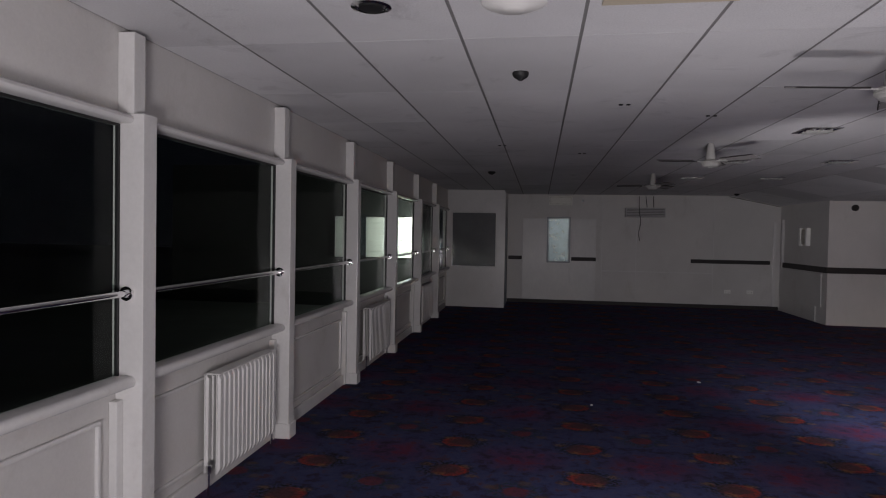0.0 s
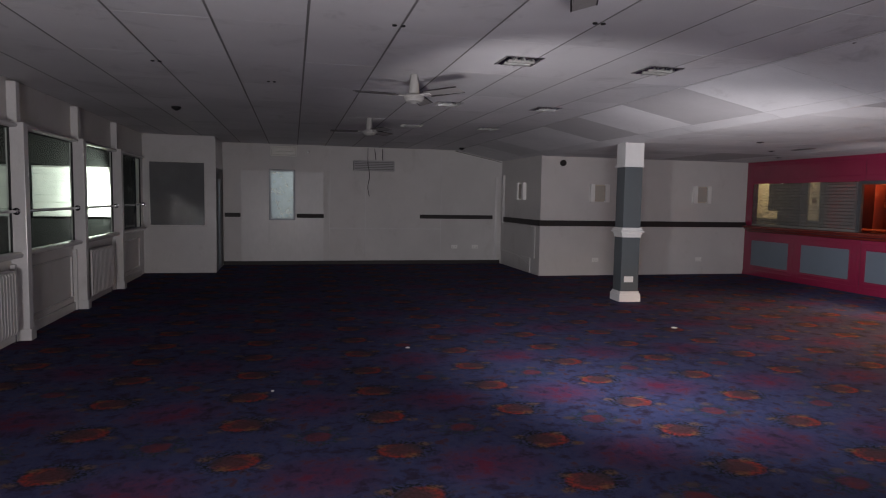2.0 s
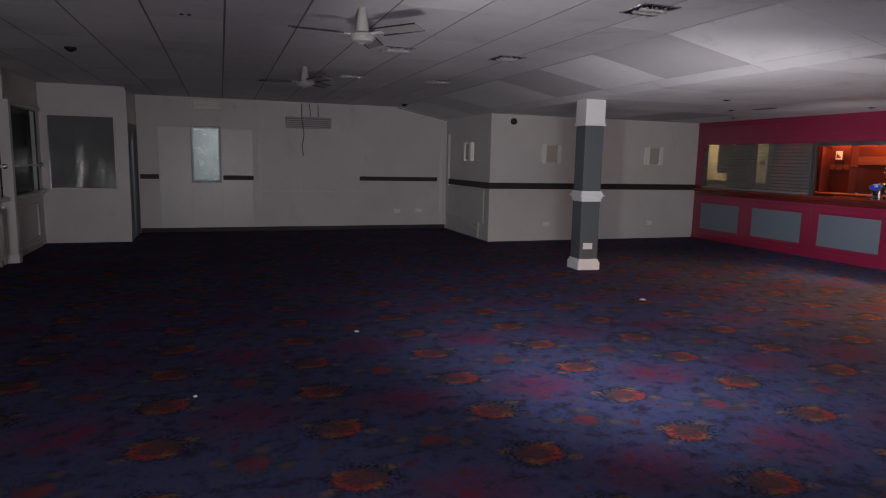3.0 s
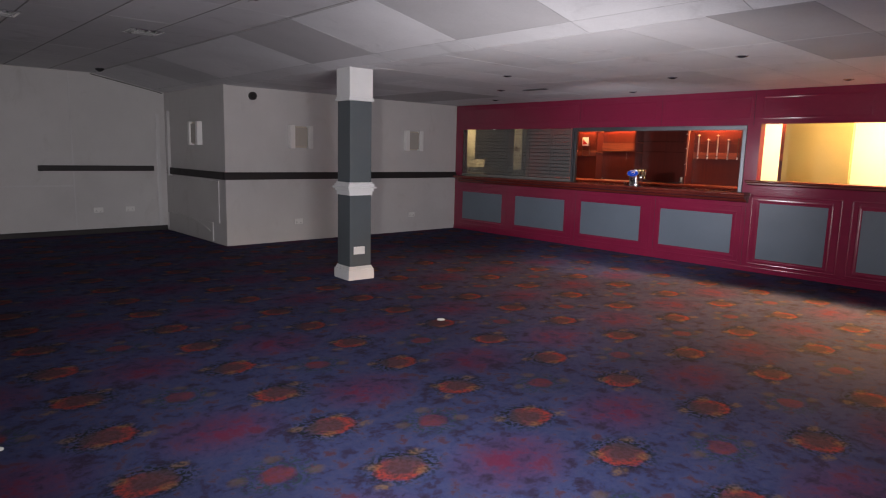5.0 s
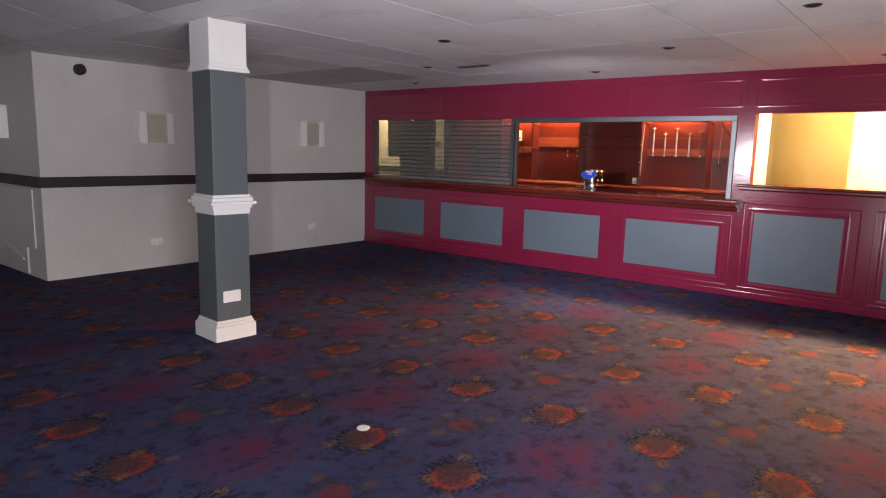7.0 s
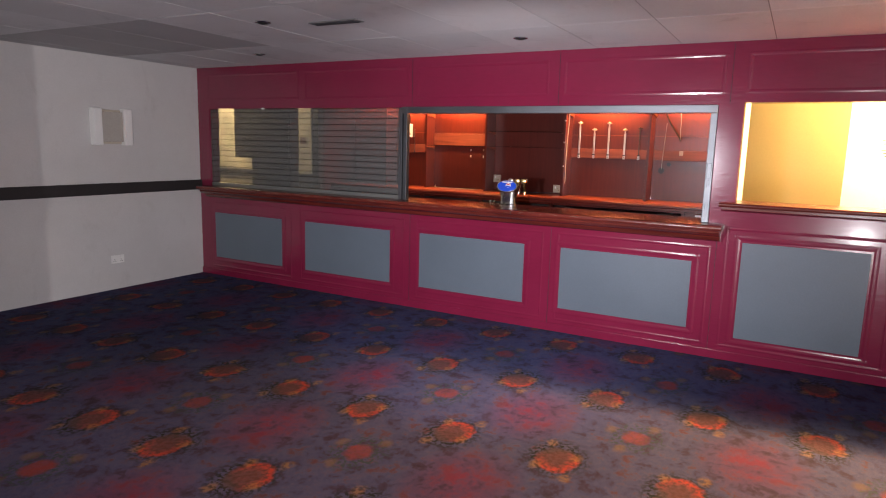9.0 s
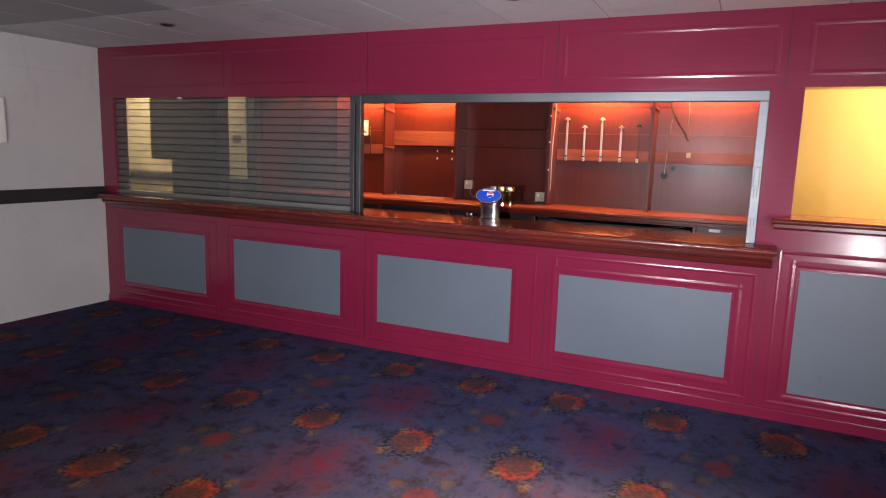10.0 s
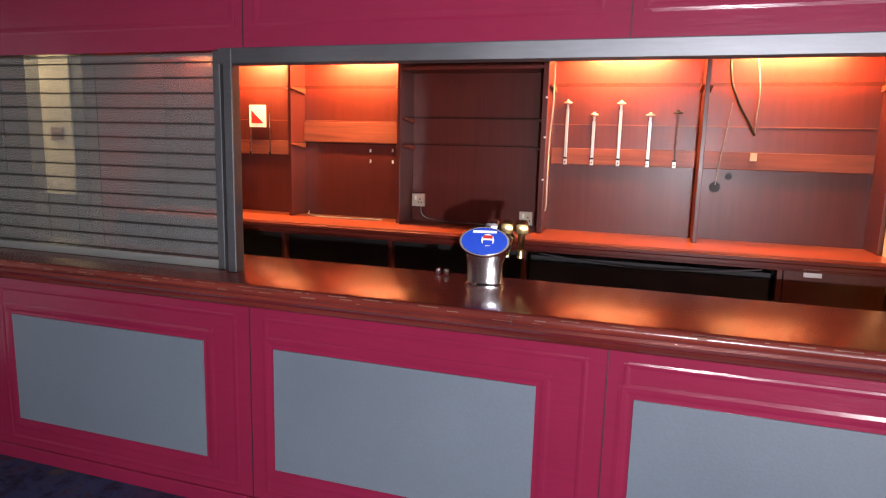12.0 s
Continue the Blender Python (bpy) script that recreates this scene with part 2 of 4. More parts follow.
SLAT = surface("grey_shutter_slat", (0.30, 0.31, 0.29), 0.36, 0.55, big=0.14, small=0.10, bump=0.06, scale=2.2, grain=60, stretch=(1, 0.1, 1))
CHROME = surface("chrome", (0.80, 0.80, 0.80), 0.10, 1.0, big=0.06, small=0.05, bump=0.02)
BRASS = surface("worn_brass", (0.62, 0.46, 0.20), 0.25, 1.0, big=0.2, small=0.1, bump=0.05)
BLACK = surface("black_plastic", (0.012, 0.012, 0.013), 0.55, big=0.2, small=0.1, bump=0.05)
# Night darkness is put into this near-black colour for yard and outer shell.
NIGHT = surface("night_black", (0.012, 0.014, 0.013), 0.9, big=0.4, small=0.3, bump=0.3)
PLASTIC = surface("white_plastic", (0.82, 0.81, 0.78), 0.35, big=0.06, small=0.04, bump=0.03)
CREAM = surface("cream_plastic", (0.55, 0.49, 0.38), 0.45, big=0.1, small=0.06, bump=0.04)
MAHOGANY = wood("mahogany_panel", (0.086, 0.0118, 0.0076), (0.110, 0.0162, 0.0098), 0.36, "z", 0.06)
COUNTER = wood("mahogany_counter", (0.105, 0.016, 0.012), (0.185, 0.030, 0.020), 0.25, "y", 0.25)
CLEAR = glass("clear_cover", (1.0, 1.0, 0.98), 0.03, 0.98)
BARE = wood("worn_bare_wood", (0.13, 0.046, 0.026), (0.22, 0.090, 0.052), 0.6, "y", 0.0)
OCHRE = surface("ochre_wall_paint", (0.34, 0.26, 0.09), 0.6, big=0.08, small=0.06, bump=0.12)
PALE = surface("pale_kitchen_wall", (0.80, 0.76, 0.64), 0.5, big=0.06, small=0.05, bump=0.1)
PAPER = surface("paper", (0.78, 0.77, 0.72), 0.8, big=0.05, small=0.05, bump=0.02)
INK = surface("ink", (0.05, 0.05, 0.06), 0.6, big=0.1, small=0.05, bump=0)
BLUE = surface("blue_badge", (0.012, 0.06, 0.48), 0.18, big=0.08, small=0.04, bump=0.0, coat=0.5)
RED = surface("red_badge", (0.50, 0.03, 0.03), 0.25, big=0.08, small=0.04, bump=0.0)
SLATWHITE = surface("white_cladding", (0.72, 0.74, 0.70), 0.5, big=0.2, small=0.12, bump=0.2, scale=3)
PORCHGLASS = surface("obscured_grey_glass", (0.16, 0.165, 0.17), 0.10, big=0.2, small=0.05, bump=0.02, coat=0.3)
WINGLASS = glass("window_glass", (0.90, 0.96, 0.93), 0.0, 0.97)
def veil(name, color, rough, through_part):
    """Tinted clear plastic: part of the light passes, the rest is scattered and mirrored."""
    m, nt, b = base_mat(name)
    b.inputs["Base Color"].default_value, b.inputs["Roughness"].default_value = (*color, 1), rough
    tr = nt.nodes.new("ShaderNodeBsdfTransparent")
    mx = nt.nodes.new("ShaderNodeMixShader")
    n = noise_tex(nt, 7, 5, 0.7, (1, 0.3, 1))
    nt.links.new(ramp(nt, n, [(0.3, (through_part * 0.85,) * 3), (0.7, (through_part * 1.1,) * 3)]), mx.inputs[0])
    nt.links.new(b.outputs[0], mx.inputs[1])
    nt.links.new(tr.outputs[0], mx.inputs[2])
    nt.links.new(mx.outputs[0], nt.nodes["Material Output"].inputs[0])
    return m


FROST = veil("wired_door_glass", (0.42, 0.50, 0.56), 0.40, 0.60)
SLATCLEAR = veil("smoky_clear_slat", (0.15, 0.155, 0.150), 0.25, 0.50)
SHELFGLASS = glass("shelf_glass", (0.80, 0.90, 0.88), 0.02, 0.95)
REDTOP = wood("red_brown_worktop", (0.26, 0.055, 0.032), (0.36, 0.085, 0.045), 0.32, "y", 0.3)
DOORPAINT = surface("door_gloss_paint", (0.62, 0.61, 0.60), 0.34, big=0.08, small=0.05, bump=0.3, scale=1.4, grain=18, stretch=(1, 1, 0.4))
DARKUNIT = surface("dark_unit_laminate", (0.040, 0.041, 0.040), 0.5, big=0.2, small=0.1, bump=0.05)
DIFFUSER = surface("tan_acrylic", (0.46, 0.43, 0.38), 0.15, big=0.1, small=0.1, bump=0.1)


# ---------- mesh helpers ----------
def bx(bm, x0, x1, y0, y1, z0, z1, bevel=0.0, m=None):
    mat = Matrix.Translation(((x0 + x1) / 2, (y0 + y1) / 2, (z0 + z1) / 2)) @ Matrix.Diagonal((abs(x1 - x0), abs(y1 - y0), abs(z1 - z0), 1))
    r = bmesh.ops.create_cube(bm, size=1, matrix=mat)
    vs = r["verts"]
    if bevel:
        es = list({e for v in vs for e in v.link_edges})
        out = bmesh.ops.bevel(bm, geom=es, offset=bevel, segments=2, profile=0.6, affect="EDGES")
        vs = list({v for f in out["faces"] for v in f.verts} | {v for v in vs if v.is_valid})
    if m is not None:
        bmesh.ops.transform(bm, matrix=m, verts=vs)
    return vs


def tube(bm, p, q, r, n=12, r2=None):
    p, q = Vector(p), Vector(q)
    d = q - p
    m = Matrix.Translation((p + q) / 2) @ d.to_track_quat("Z", "Y").to_matrix().to_4x4()
    bmesh.ops.create_cone(bm, cap_ends=True, segments=n, radius1=r, radius2=r if r2 is None else r2, depth=d.length, matrix=m)


def pipe(bm, pts, r, n=8, smooth=4):
    """One swept tube along a path through pts."""
    pts = [Vector(p) for p in pts]
    path = []
    for k in range(len(pts) - 1):
        p0, p1, p2, p3 = pts[max(0, k - 1)], pts[k], pts[k + 1], pts[min(len(pts) - 1, k + 2)]
        for q in range(smooth):
            t = q / smooth
            path.append(0.5 * (2 * p1 + (p2 - p0) * t + (2 * p0 - 5 * p1 + 4 * p2 - p3) * t * t + (3 * p1 - p0 - 3 * p2 + p3) * t ** 3))
    path.append(pts[-1])
    side, rings = None, []
    for k, p in enumerate(path):
        d = (path[min(k + 1, len(path) - 1)] - path[max(k - 1, 0)]).normalized()
        if side is None:
            side = d.orthogonal().normalized()
        side = (side - d * side.dot(d)).normalized()
        up = d.cross(side)
        rings.append([bm.verts.new(p + r * (side * math.cos(2 * math.pi * m / n) + up * math.sin(2 * math.pi * m / n))) for m in range(n)])
    for a, b in zip(rings, rings[1:]):
        for m in range(n):
            bm.faces.new((a[m], a[(m + 1) % n], b[(m + 1) % n], b[m]))
    bm.faces.new(rings[0][::-1])
    bm.faces.new(rings[-1])


def lathe(bm, profile, centre=(0, 0, 0), n=28):
    """Turn (radius, height) pairs about the vertical through centre."""
    rings = []
    for r, z in profile:
        rings.append([bm.verts.new((centre[0] + r * math.cos(2 * math.pi * k / n), centre[1] + r * math.sin(2 * math.pi * k / n), centre[2] + z)) for k in range(n)])
    for a, b in zip(rings, rings[1:]):
        for k in range(n):
            bm.faces.new((a[k], a[(k + 1) % n], b[(k + 1) % n], b[k]))
    bm.faces.new(rings[0][::-1])
    bm.faces.new(rings[-1])


def extrude_y(bm, outline, y0, y1):
    """A bar along y with an (x, z) outline."""
    a = [bm.verts.new((x, y0, z)) for x, z in outline]
    b = [bm.verts.new((x, y1, z)) for x, z in outline]
    n = len(a)
    for k in range(n):
        bm.faces.new((a[k], a[(k + 1) % n], b[(k + 1) % n], b[k]))
    bm.faces.new(a[::-1])
    bm.faces.new(b)


def mesh_of(name, bm, mats, smooth=False):
    bmesh.ops.recalc_face_normals(bm, faces=bm.faces[:])
    me = bpy.data.meshes.new(name)
    bm.to_mesh(me)
    bm.free()
    for k in (mats if isinstance(mats, (list, tuple)) else [mats]):
        me.materials.append(k)
    if smooth:
        me.shade_smooth()
        me.set_sharp_from_angle(angle=radians(40))
    return me


def part(name, bm, mats, parent, label="", smooth=False):
    ob = new(name, mesh_of(name, bm, mats, smooth))
    ob.parent = parent
    if label:
        tagged(ob, label)
    return ob


def thing(name, label, category, group="", at=(0, 0, 0), turn=0):
    ob = new(name)
    ob.matrix_world = pose(*at, 0, 0, turn)
    ob.empty_display_size = 0.1
    return tagged(ob, label, category, group)


def whole(name, bm, mats, label, category, group="", kind="", smooth=False):
    return tagged(new(name, mesh_of(name, bm, mats, smooth)), label, category, group, kind)


def structure(name, bm, mats, label, category):
    return whole(name, bm, mats, label, category, kind="structure")


def B():
    return bmesh.new()


def boxes(*rows, bevel=0.0):
    bm = B()
    for r in rows:
        bx(bm, *r, bevel=bevel)
    return bm


# ---------- shell ----------
XW, XE, YS, YN = -1.95, 10.42, -2.6, 16.53        # window wall, bar front, wall behind the start, far wall
ZC, ZL = 2.65, 2.41                               # hall ceiling, lower ceiling by the bar
XS0, XS1 = 4.55, 5.72                             # the slope between them
YB, XB = 14.04, 5.66                              # block by the bar
YP, XP = 15.12, -0.65                             # porch

floor = structure("floor", boxes((-2.2, 14.2, -2.8, 19.0, -0.12, 0.0)), CARPET, "dark blue pub carpet with orange medallions and crimson patches", "carpet")

PIL = [-2.00, -0.11, 1.775, 3.662, 5.55, 7.43, 9.29, 11.17, 13.02]     # pilaster centres
HALF = 0.055
WZ0, WZ1 = 0.890, 2.165
ends = PIL + [15.20]
wall = B()
bx(wall, XW - 0.05, XW, YS - 0.2, 16.8, 0, WZ0)
bx(wall, XW - 0.05, XW, YS - 0.2, 16.8, WZ1, 2.95)
bx(wall, XW - 0.05, XW, YS - 0.2, PIL[0] + HALF, WZ0, WZ1)
for y in PIL[1:]:
    bx(wall, XW - 0.018, XW, y - HALF, y + HALF, WZ0, WZ1)
bx(wall, XW - 0.05, XW, 14.80, 16.8, WZ0, WZ1)
structure("wall_west", wall, WHITE, "white painted wall with a row of large windows", "wall")

wall = B()                                        # far wall with the door's glazed opening
DX0, DX1, DZ0, DZ1 = 0.34, 0.84, 1.02, 2.07
bx(wall, XP - 1.6, DX0, YN, YN + 0.2, 0, 2.95)
bx(wall, DX1, 6.2, YN, YN + 0.2, 0, 2.95)
bx(wall, DX0, DX1, YN, YN + 0.2, 0, DZ0)
bx(wall, DX0, DX1, YN, YN + 0.2, DZ1, 2.95)
structure("wall_north", wall, WHITE, "off-white painted far wall of boarded panels", "wall")

wall = B()                                        # porch box in the far corner
GX0, GX1, GZ0, GZ1 = -1.86, -0.82, 0.90, 2.16
bx(wall, XW, GX0, YP, YP + 0.1, 0, 2.95)
bx(wall, GX1, XP, YP, YP + 0.1, 0, 2.95)
bx(wall, GX0, GX1, YP, YP + 0.1, 0, GZ0)
bx(wall, GX0, GX1, YP, YP + 0.1, GZ1, 2.95)
bx(wall, XP - 0.1, XP, YP + 0.1, YN, 0, 2.95)
structure("wall_porch", wall, GLOSSWHITE, "white gloss painted porch box with an internal window", "wall")

structure("wall_block", boxes((XB, XE + 0.1, YB, YB + 0.2, 0, 2.95), (XB, XB + 0.2, YB + 0.2, YN, 0, 2.95)), WHITE, "off-white painted boxed-out corner wall", "wall")
structure("wall_south", boxes((-2.2, 14.2, YS - 0.2, YS, 0, 2.95)), WHITE, "plain off-white wall at the near end", "wall")

# bar front with its two serving openings
O1 = (8.38, 13.86, 1.02, 1.95)
O2 = (5.55, 8.20, 1.20, 1.97)
def pierced_wall(x0, x1, ys, zs, holes):
    """One connected wall across ys and zs, left open where a cell's middle lies in a hole."""
    bm = B()
    grid = [[bm.verts.new((x0, y, z)) for z in zs] for y in ys]
    for j in range(len(ys) - 1):
        for k in range(len(zs) - 1):
            cy, cz = (ys[j] + ys[j + 1]) / 2, (zs[k] + zs[k + 1]) / 2
            if not any(a < cy < b and c < cz < d for a, b, c, d in holes):
                bm.faces.new((grid[j][k], grid[j][k + 1], grid[j + 1][k + 1], grid[j + 1][k]))
    r = bmesh.ops.extrude_face_region(bm, geom=bm.faces[:])
    bmesh.ops.translate(bm, vec=(x1 - x0, 0, 0), verts=[v for v in r["geom"] if isinstance(v, bmesh.types.BMVert)])
    return bm


wall = pierced_wall(XE, XE + 0.14, [YS, O2[0], O2[1], O1[0], O1[1], YB], [0, O1[2], O2[2], O1[3], O2[3], 2.95], [O1, O2])
bar_front = structure("wall_bar", wall, MAROON, "glossy maroon painted bar front with two serving openings", "wall")

# rooms behind the bar
structure("wall_servery", boxes((11.62, 11.72, 7.465, 8.33, 0, 2.55), (11.72, 12.70, 8.09, 8.19, 0, 2.55)), OCHRE, "ochre yellow painted servery wall", "wall")
structure("wall_kitchen", boxes((12.64, 12.76, YS, 8.088, 0, 2.55)), PALE, "pale kitchen wall lit by a warm bulb", "wall")
structure("wall_back_bar", boxes((12.63, 12.70, 8.195, 13.42, 0, 2.55), (11.952, 12.70, 13.4205, 13.494, 0, 2.55)), MAHOGANY, "mahogany veneered wall behind the bar", "wall")
structure("wall_bar_end", boxes((10.30, 13.0, 16.6, 16.7, 0, 2.95), (10.42, 10.52, 14.24, 16.6, 0, 2.95)), PALE, "pale wall at the end of the bar", "wall")
structure("partition", boxes((10.562, 11.15, 8.205, 8.335, 0, 2.55)), PALE, "pale painted partition between bar and servery", "wall")

# ---------- ceilings ----------
cb = B()
rng = random.Random(4)


def tile_rows(bm, xs, ys, z, gx, gy, dark):
    for x0, x1 in zip(xs, xs[1:]):
        for y0, y1 in zip(ys, ys[1:]):
            dz = rng.uniform(-0.0006, 0.0006)
            vs = bx(bm, x0 + gx, x1 - gx, y0 + gy, y1 - gy, z + dz, z + 0.03)
            if any(a <= (x0 + x1) / 2 <= b and c <= (y0 + y1) / 2 <= d for a, b, c, d in dark):
                for f in {f for v in vs for f in v.link_faces}:
                    f.material_index = 1


def steps(a, b, start, pitch):
    out, v = [a], start
    while v <= a + 0.02:
        v += pitch
    while v < b - 0.02:
        out.append(v)
        v += pitch
    return out + [b]


tile_rows(cb, steps(XW, XS0, -2.08, 0.60), steps(YS, YN, -2.02, 1.2), ZC, 0.0085, 0.0015, [])
tile_rows(cb, steps(XS1, XE, 5.72, 1.22), steps(YS, YB, -2.24, 0.642), ZL, 0.0034, 0.0030, [(8.0, 9.3, 11.8, 14.0), (6.1, 7.3, 5.9, 6.85), (7.5, 8.6, 5.4, 6.6)])
sl = math.atan2(ZC - ZL, XS1 - XS0)
ln = math.hypot(ZC - ZL, XS1 - XS0)
slope = Matrix.Translation((XS0, 0, ZC)) @ Matrix.Rotation(sl, 4, "Y")
for y0, y1 in zip(steps(YS, YN, -0.75, 1.2), steps(YS, YN, -0.75, 1.2)[1:]):
    for a, b in ((0.0, ln - 0.24), (ln - 0.24, ln)):
        vs = bx(cb, a + 0.003, b - 0.003, y0 + 0.003, y1 - 0.003, 0, 0.03, m=slope)
        if a == 0 and (7.6 < (y0 + y1) / 2 < 8.9 or 10.0 < (y0 + y1) / 2 < 11.2):
            for f in {f for v in vs for f in v.link_faces}:
                f.material_index = 1
for vs in (bx(cb, XW, XS0, YS, YN, ZC + 0.0015, ZC + 0.06), bx(cb, XS1, XE, YS, YB, ZL + 0.0015, ZL + 0.06), bx(cb, 0, ln, YS, YN, 0.0015, 0.06, m=slope), bx(cb, 10.562, 14.2, YS, 16.8, 2.55, 2.65)):
    for f in {f for v in vs for f in v.link_faces}:
        f.material_index = 2
structure("ceiling", cb, [TILE, TILEDARK, TBAR], "suspended ceiling of pale grey stained tiles with a sloped step", "ceiling")
# Roof deck and outer walls are out of view, added to close the shell.
structure("roof_deck", boxes((-2.3, 14.3, YS - 0.3, 19.2, 2.96, 3.05)), NIGHT, "unseen roof deck added over the building", "roof")
structure("wall_outer", boxes((14.2, 14.4, YS - 0.3, 19.2, 0, 2.95), (XB + 0.2, 10.4, 14.32, 14.5, 0, 2.95), (10.4, 14.2, 16.8, 17.0, 0, 2.95)), NIGHT, "unseen outer wall added to close the building", "wall")

# ---------- window wall ----------
for k, y in enumerate(PIL):
    p = B()
    bx(p, XW, -1.802, y - HALF, y + HALF, 0.0, WZ1 + 0.050, 0.005)
    bx(p, XW, -1.862, y - 0.046, y + 0.046, WZ1 + 0.0505, 2.62, 0.004)
    bx(p, XW, -1.786, y - HALF - 0.014, y + HALF + 0.014, 0.0, 0.12, 0.006)
    bx(p, XW, -1.905, y - HALF - 0.05, y + HALF + 0.05, 0.0, 0.79, 0.006)
    structure("pilaster", p, GLOSSWHITE, "white gloss timber pilaster between the windows", "pilaster")
for k, (a, b) in enumerate(zip(PIL, PIL[1:] + [14.88])):
    y0, y1 = a + HALF, b - HALF
    w = B()
    for r in ((XW + 0.001, XW + 0.022, y0, y0 + 0.014, WZ0, WZ1), (XW + 0.001, XW + 0.022, y1 - 0.014, y1, WZ0, WZ1), (XW + 0.001, XW + 0.022, y0 + 0.014, y1 - 0.014, WZ0, WZ0 + 0.012), (XW + 0.001, XW + 0.022, y0 + 0.014, y1 - 0.014, WZ1 - 0.012, WZ1)):
        bx(w, *r, bevel=0.004)
    win = structure(f"window_{k + 1}", w, BLACK, "large dark window with night outside", "window")
    part("pane", boxes((XW + 0.009, XW + 0.014, y0 + 0.014, y1 - 0.014, WZ0 + 0.012, WZ1 - 0.012)), WINGLASS, win, "dark reflecting glass").visible_shadow = False
    s = B()
    r, cx, cz = 0.028, XW + 0.085, WZ0 - 0.008
    arc = [(cx + r * math.sin(t), cz + r * math.cos(t)) for t in [math.pi * q / 6 for q in range(7)]]
    extrude_y(s, [(XW + 0.0, cz + r)] + arc + [(XW + 0.0, cz - r)], y0 + 0.001, y1 - 0.001)
    part("window_sill", s, GLOSSWHITE, win, "white rounded timber sill", True)
    hd = B()
    extrude_y(hd, [(XW, WZ1 + 0.045), (XW + 0.075, WZ1 + 0.043), (XW + 0.090, WZ1 + 0.034), (XW + 0.095, WZ1 + 0.022), (XW + 0.090, WZ1 + 0.010), (XW + 0.075, WZ1 + 0.002), (XW, WZ1)], y0 + 0.001, y1 - 0.001)
    part("head_trim", hd, GLOSSWHITE, win, "white rounded head rail", True)
    # apron panel with a planted moulding
    ap = B()
    z0, z1, f = 0.17, 0.72, 0.022
    bx(ap, XW, XW + 0.022, y0 + 0.13, y1 - 0.13, z0, z0 + f, 0.006)
    bx(ap, XW, XW + 0.022, y0 + 0.13, y1 - 0.13, z1 - f, z1, 0.006)
    bx(ap, XW, XW + 0.022, y0 + 0.13, y0 + 0.13 + f, z0 + f, z1 - f, 0.006)
    bx(ap, XW, XW + 0.022, y1 - 0.13 - f, y1 - 0.13, z0 + f, z1 - f, 0.006)
    bx(ap, XW, XW + 0.028, y0 + 0.052, y1 - 0.052, 0.0, 0.11, 0.008)
    part("apron_panel", ap, GLOSSWHITE, win)


def handrail(y0, y1):
    t = thing("window_handrail", "chrome tube handrail across the dark window", "handrail", "window handrails", (-1.886, y0, 1.323))
    bm = B()
    tube(bm, (0, 0.004, 0), (0, y1 - y0 - 0.004, 0), 0.016, 14)
    part("rail", bm, CHROME, t, "", True)
    for y, s in ((0.0, 1), (y1 - y0, -1)):
        bm = B()
        tube(bm, (0, y, 0), (0, y + s * 0.012, 0), 0.036, 18)
        tube(bm, (0, y + s * 0.012, 0), (0, y + s * 0.03, 0), 0.024, 14, 0.018)
        part("flange", bm, CHROME, t, "round dark chrome flange", True)


for a, b in zip(PIL, PIL[1:] + [14.88]):
    handrail(a + HALF, b - HALF)


def radiator(y0, y1, z0=0.12, z1=0.745):
    t = thing("radiator", "white double panel radiator on the wall under the window", "radiator", "window radiators", (XW, y0, 0))
    L = y1 - y0
    for x0, nm in ((0.045, "rear_panel"), (0.125, "front_panel")):
        bm = B()
        n = int(L / 0.062)
        w = L / n
        prof = [(0.0, x0)]
        for k in range(n):
            y = k * w
            prof += [(y + 0.006, x0), (y + 0.013, x0 + 0.016), (y + w - 0.013, x0 + 0.016), (y + w - 0.006, x0)]
        prof.append((L, x0))
        za, zb = z0 + 0.03, z1 - 0.03
        lo = [bm.verts.new((x, y, za)) for y, x in prof]
        hi = [bm.verts.new((x, y, zb)) for y, x in prof]
        lo2 = [bm.verts.new((x0, y, z0)) for y, x in prof]
        hi2 = [bm.verts.new((x0, y, z1)) for y, x in prof]
        for r0, r1 in ((lo2, lo), (lo, hi), (hi, hi2)):
            for k in range(len(prof) - 1):
                bm.faces.new((r0[k], r0[k + 1], r1[k + 1], r1[k]))
        g = bmesh.ops.extrude_face_region(bm, geom=bm.faces[:])
        bmesh.ops.translate(bm, vec=(-0.006, 0, 0), verts=[v for v in g["geom"] if isinstance(v, bmesh.types.BMVert)])
        part(nm, bm, GLOSSWHITE, t)
    part("top_grille", boxes((0.046, 0.135, 0.01, L - 0.01, z1 - 0.004, z1 + 0.006), bevel=0.003), GLOSSWHITE, t)
    for y in (-0.035, L + 0.035):
        bm = B()
        pipe(bm, [(0.09, y + (0.035 if y < 0 else -0.035), z0 + 0.045), (0.09, y, z0 + 0.045), (0.09, y, 0.0)], 0.009)
        tube(bm, (0.09, y, z0 + 0.02), (0.09, y, z0 + 0.07), 0.016, 12)
        part("valve", bm, CHROME, t, "chrome valve and pipe tail", True)
    for y in (0.2, L - 0.2):
        part("bracket", boxes((0.0, 0.046, y, y + 0.03, z0 + 0.05, z1 - 0.05)), GLOSSWHITE, t)


radiator(4.40, 5.27)
radiator(8.02, 9.00)
radiator(11.38, 12.46)

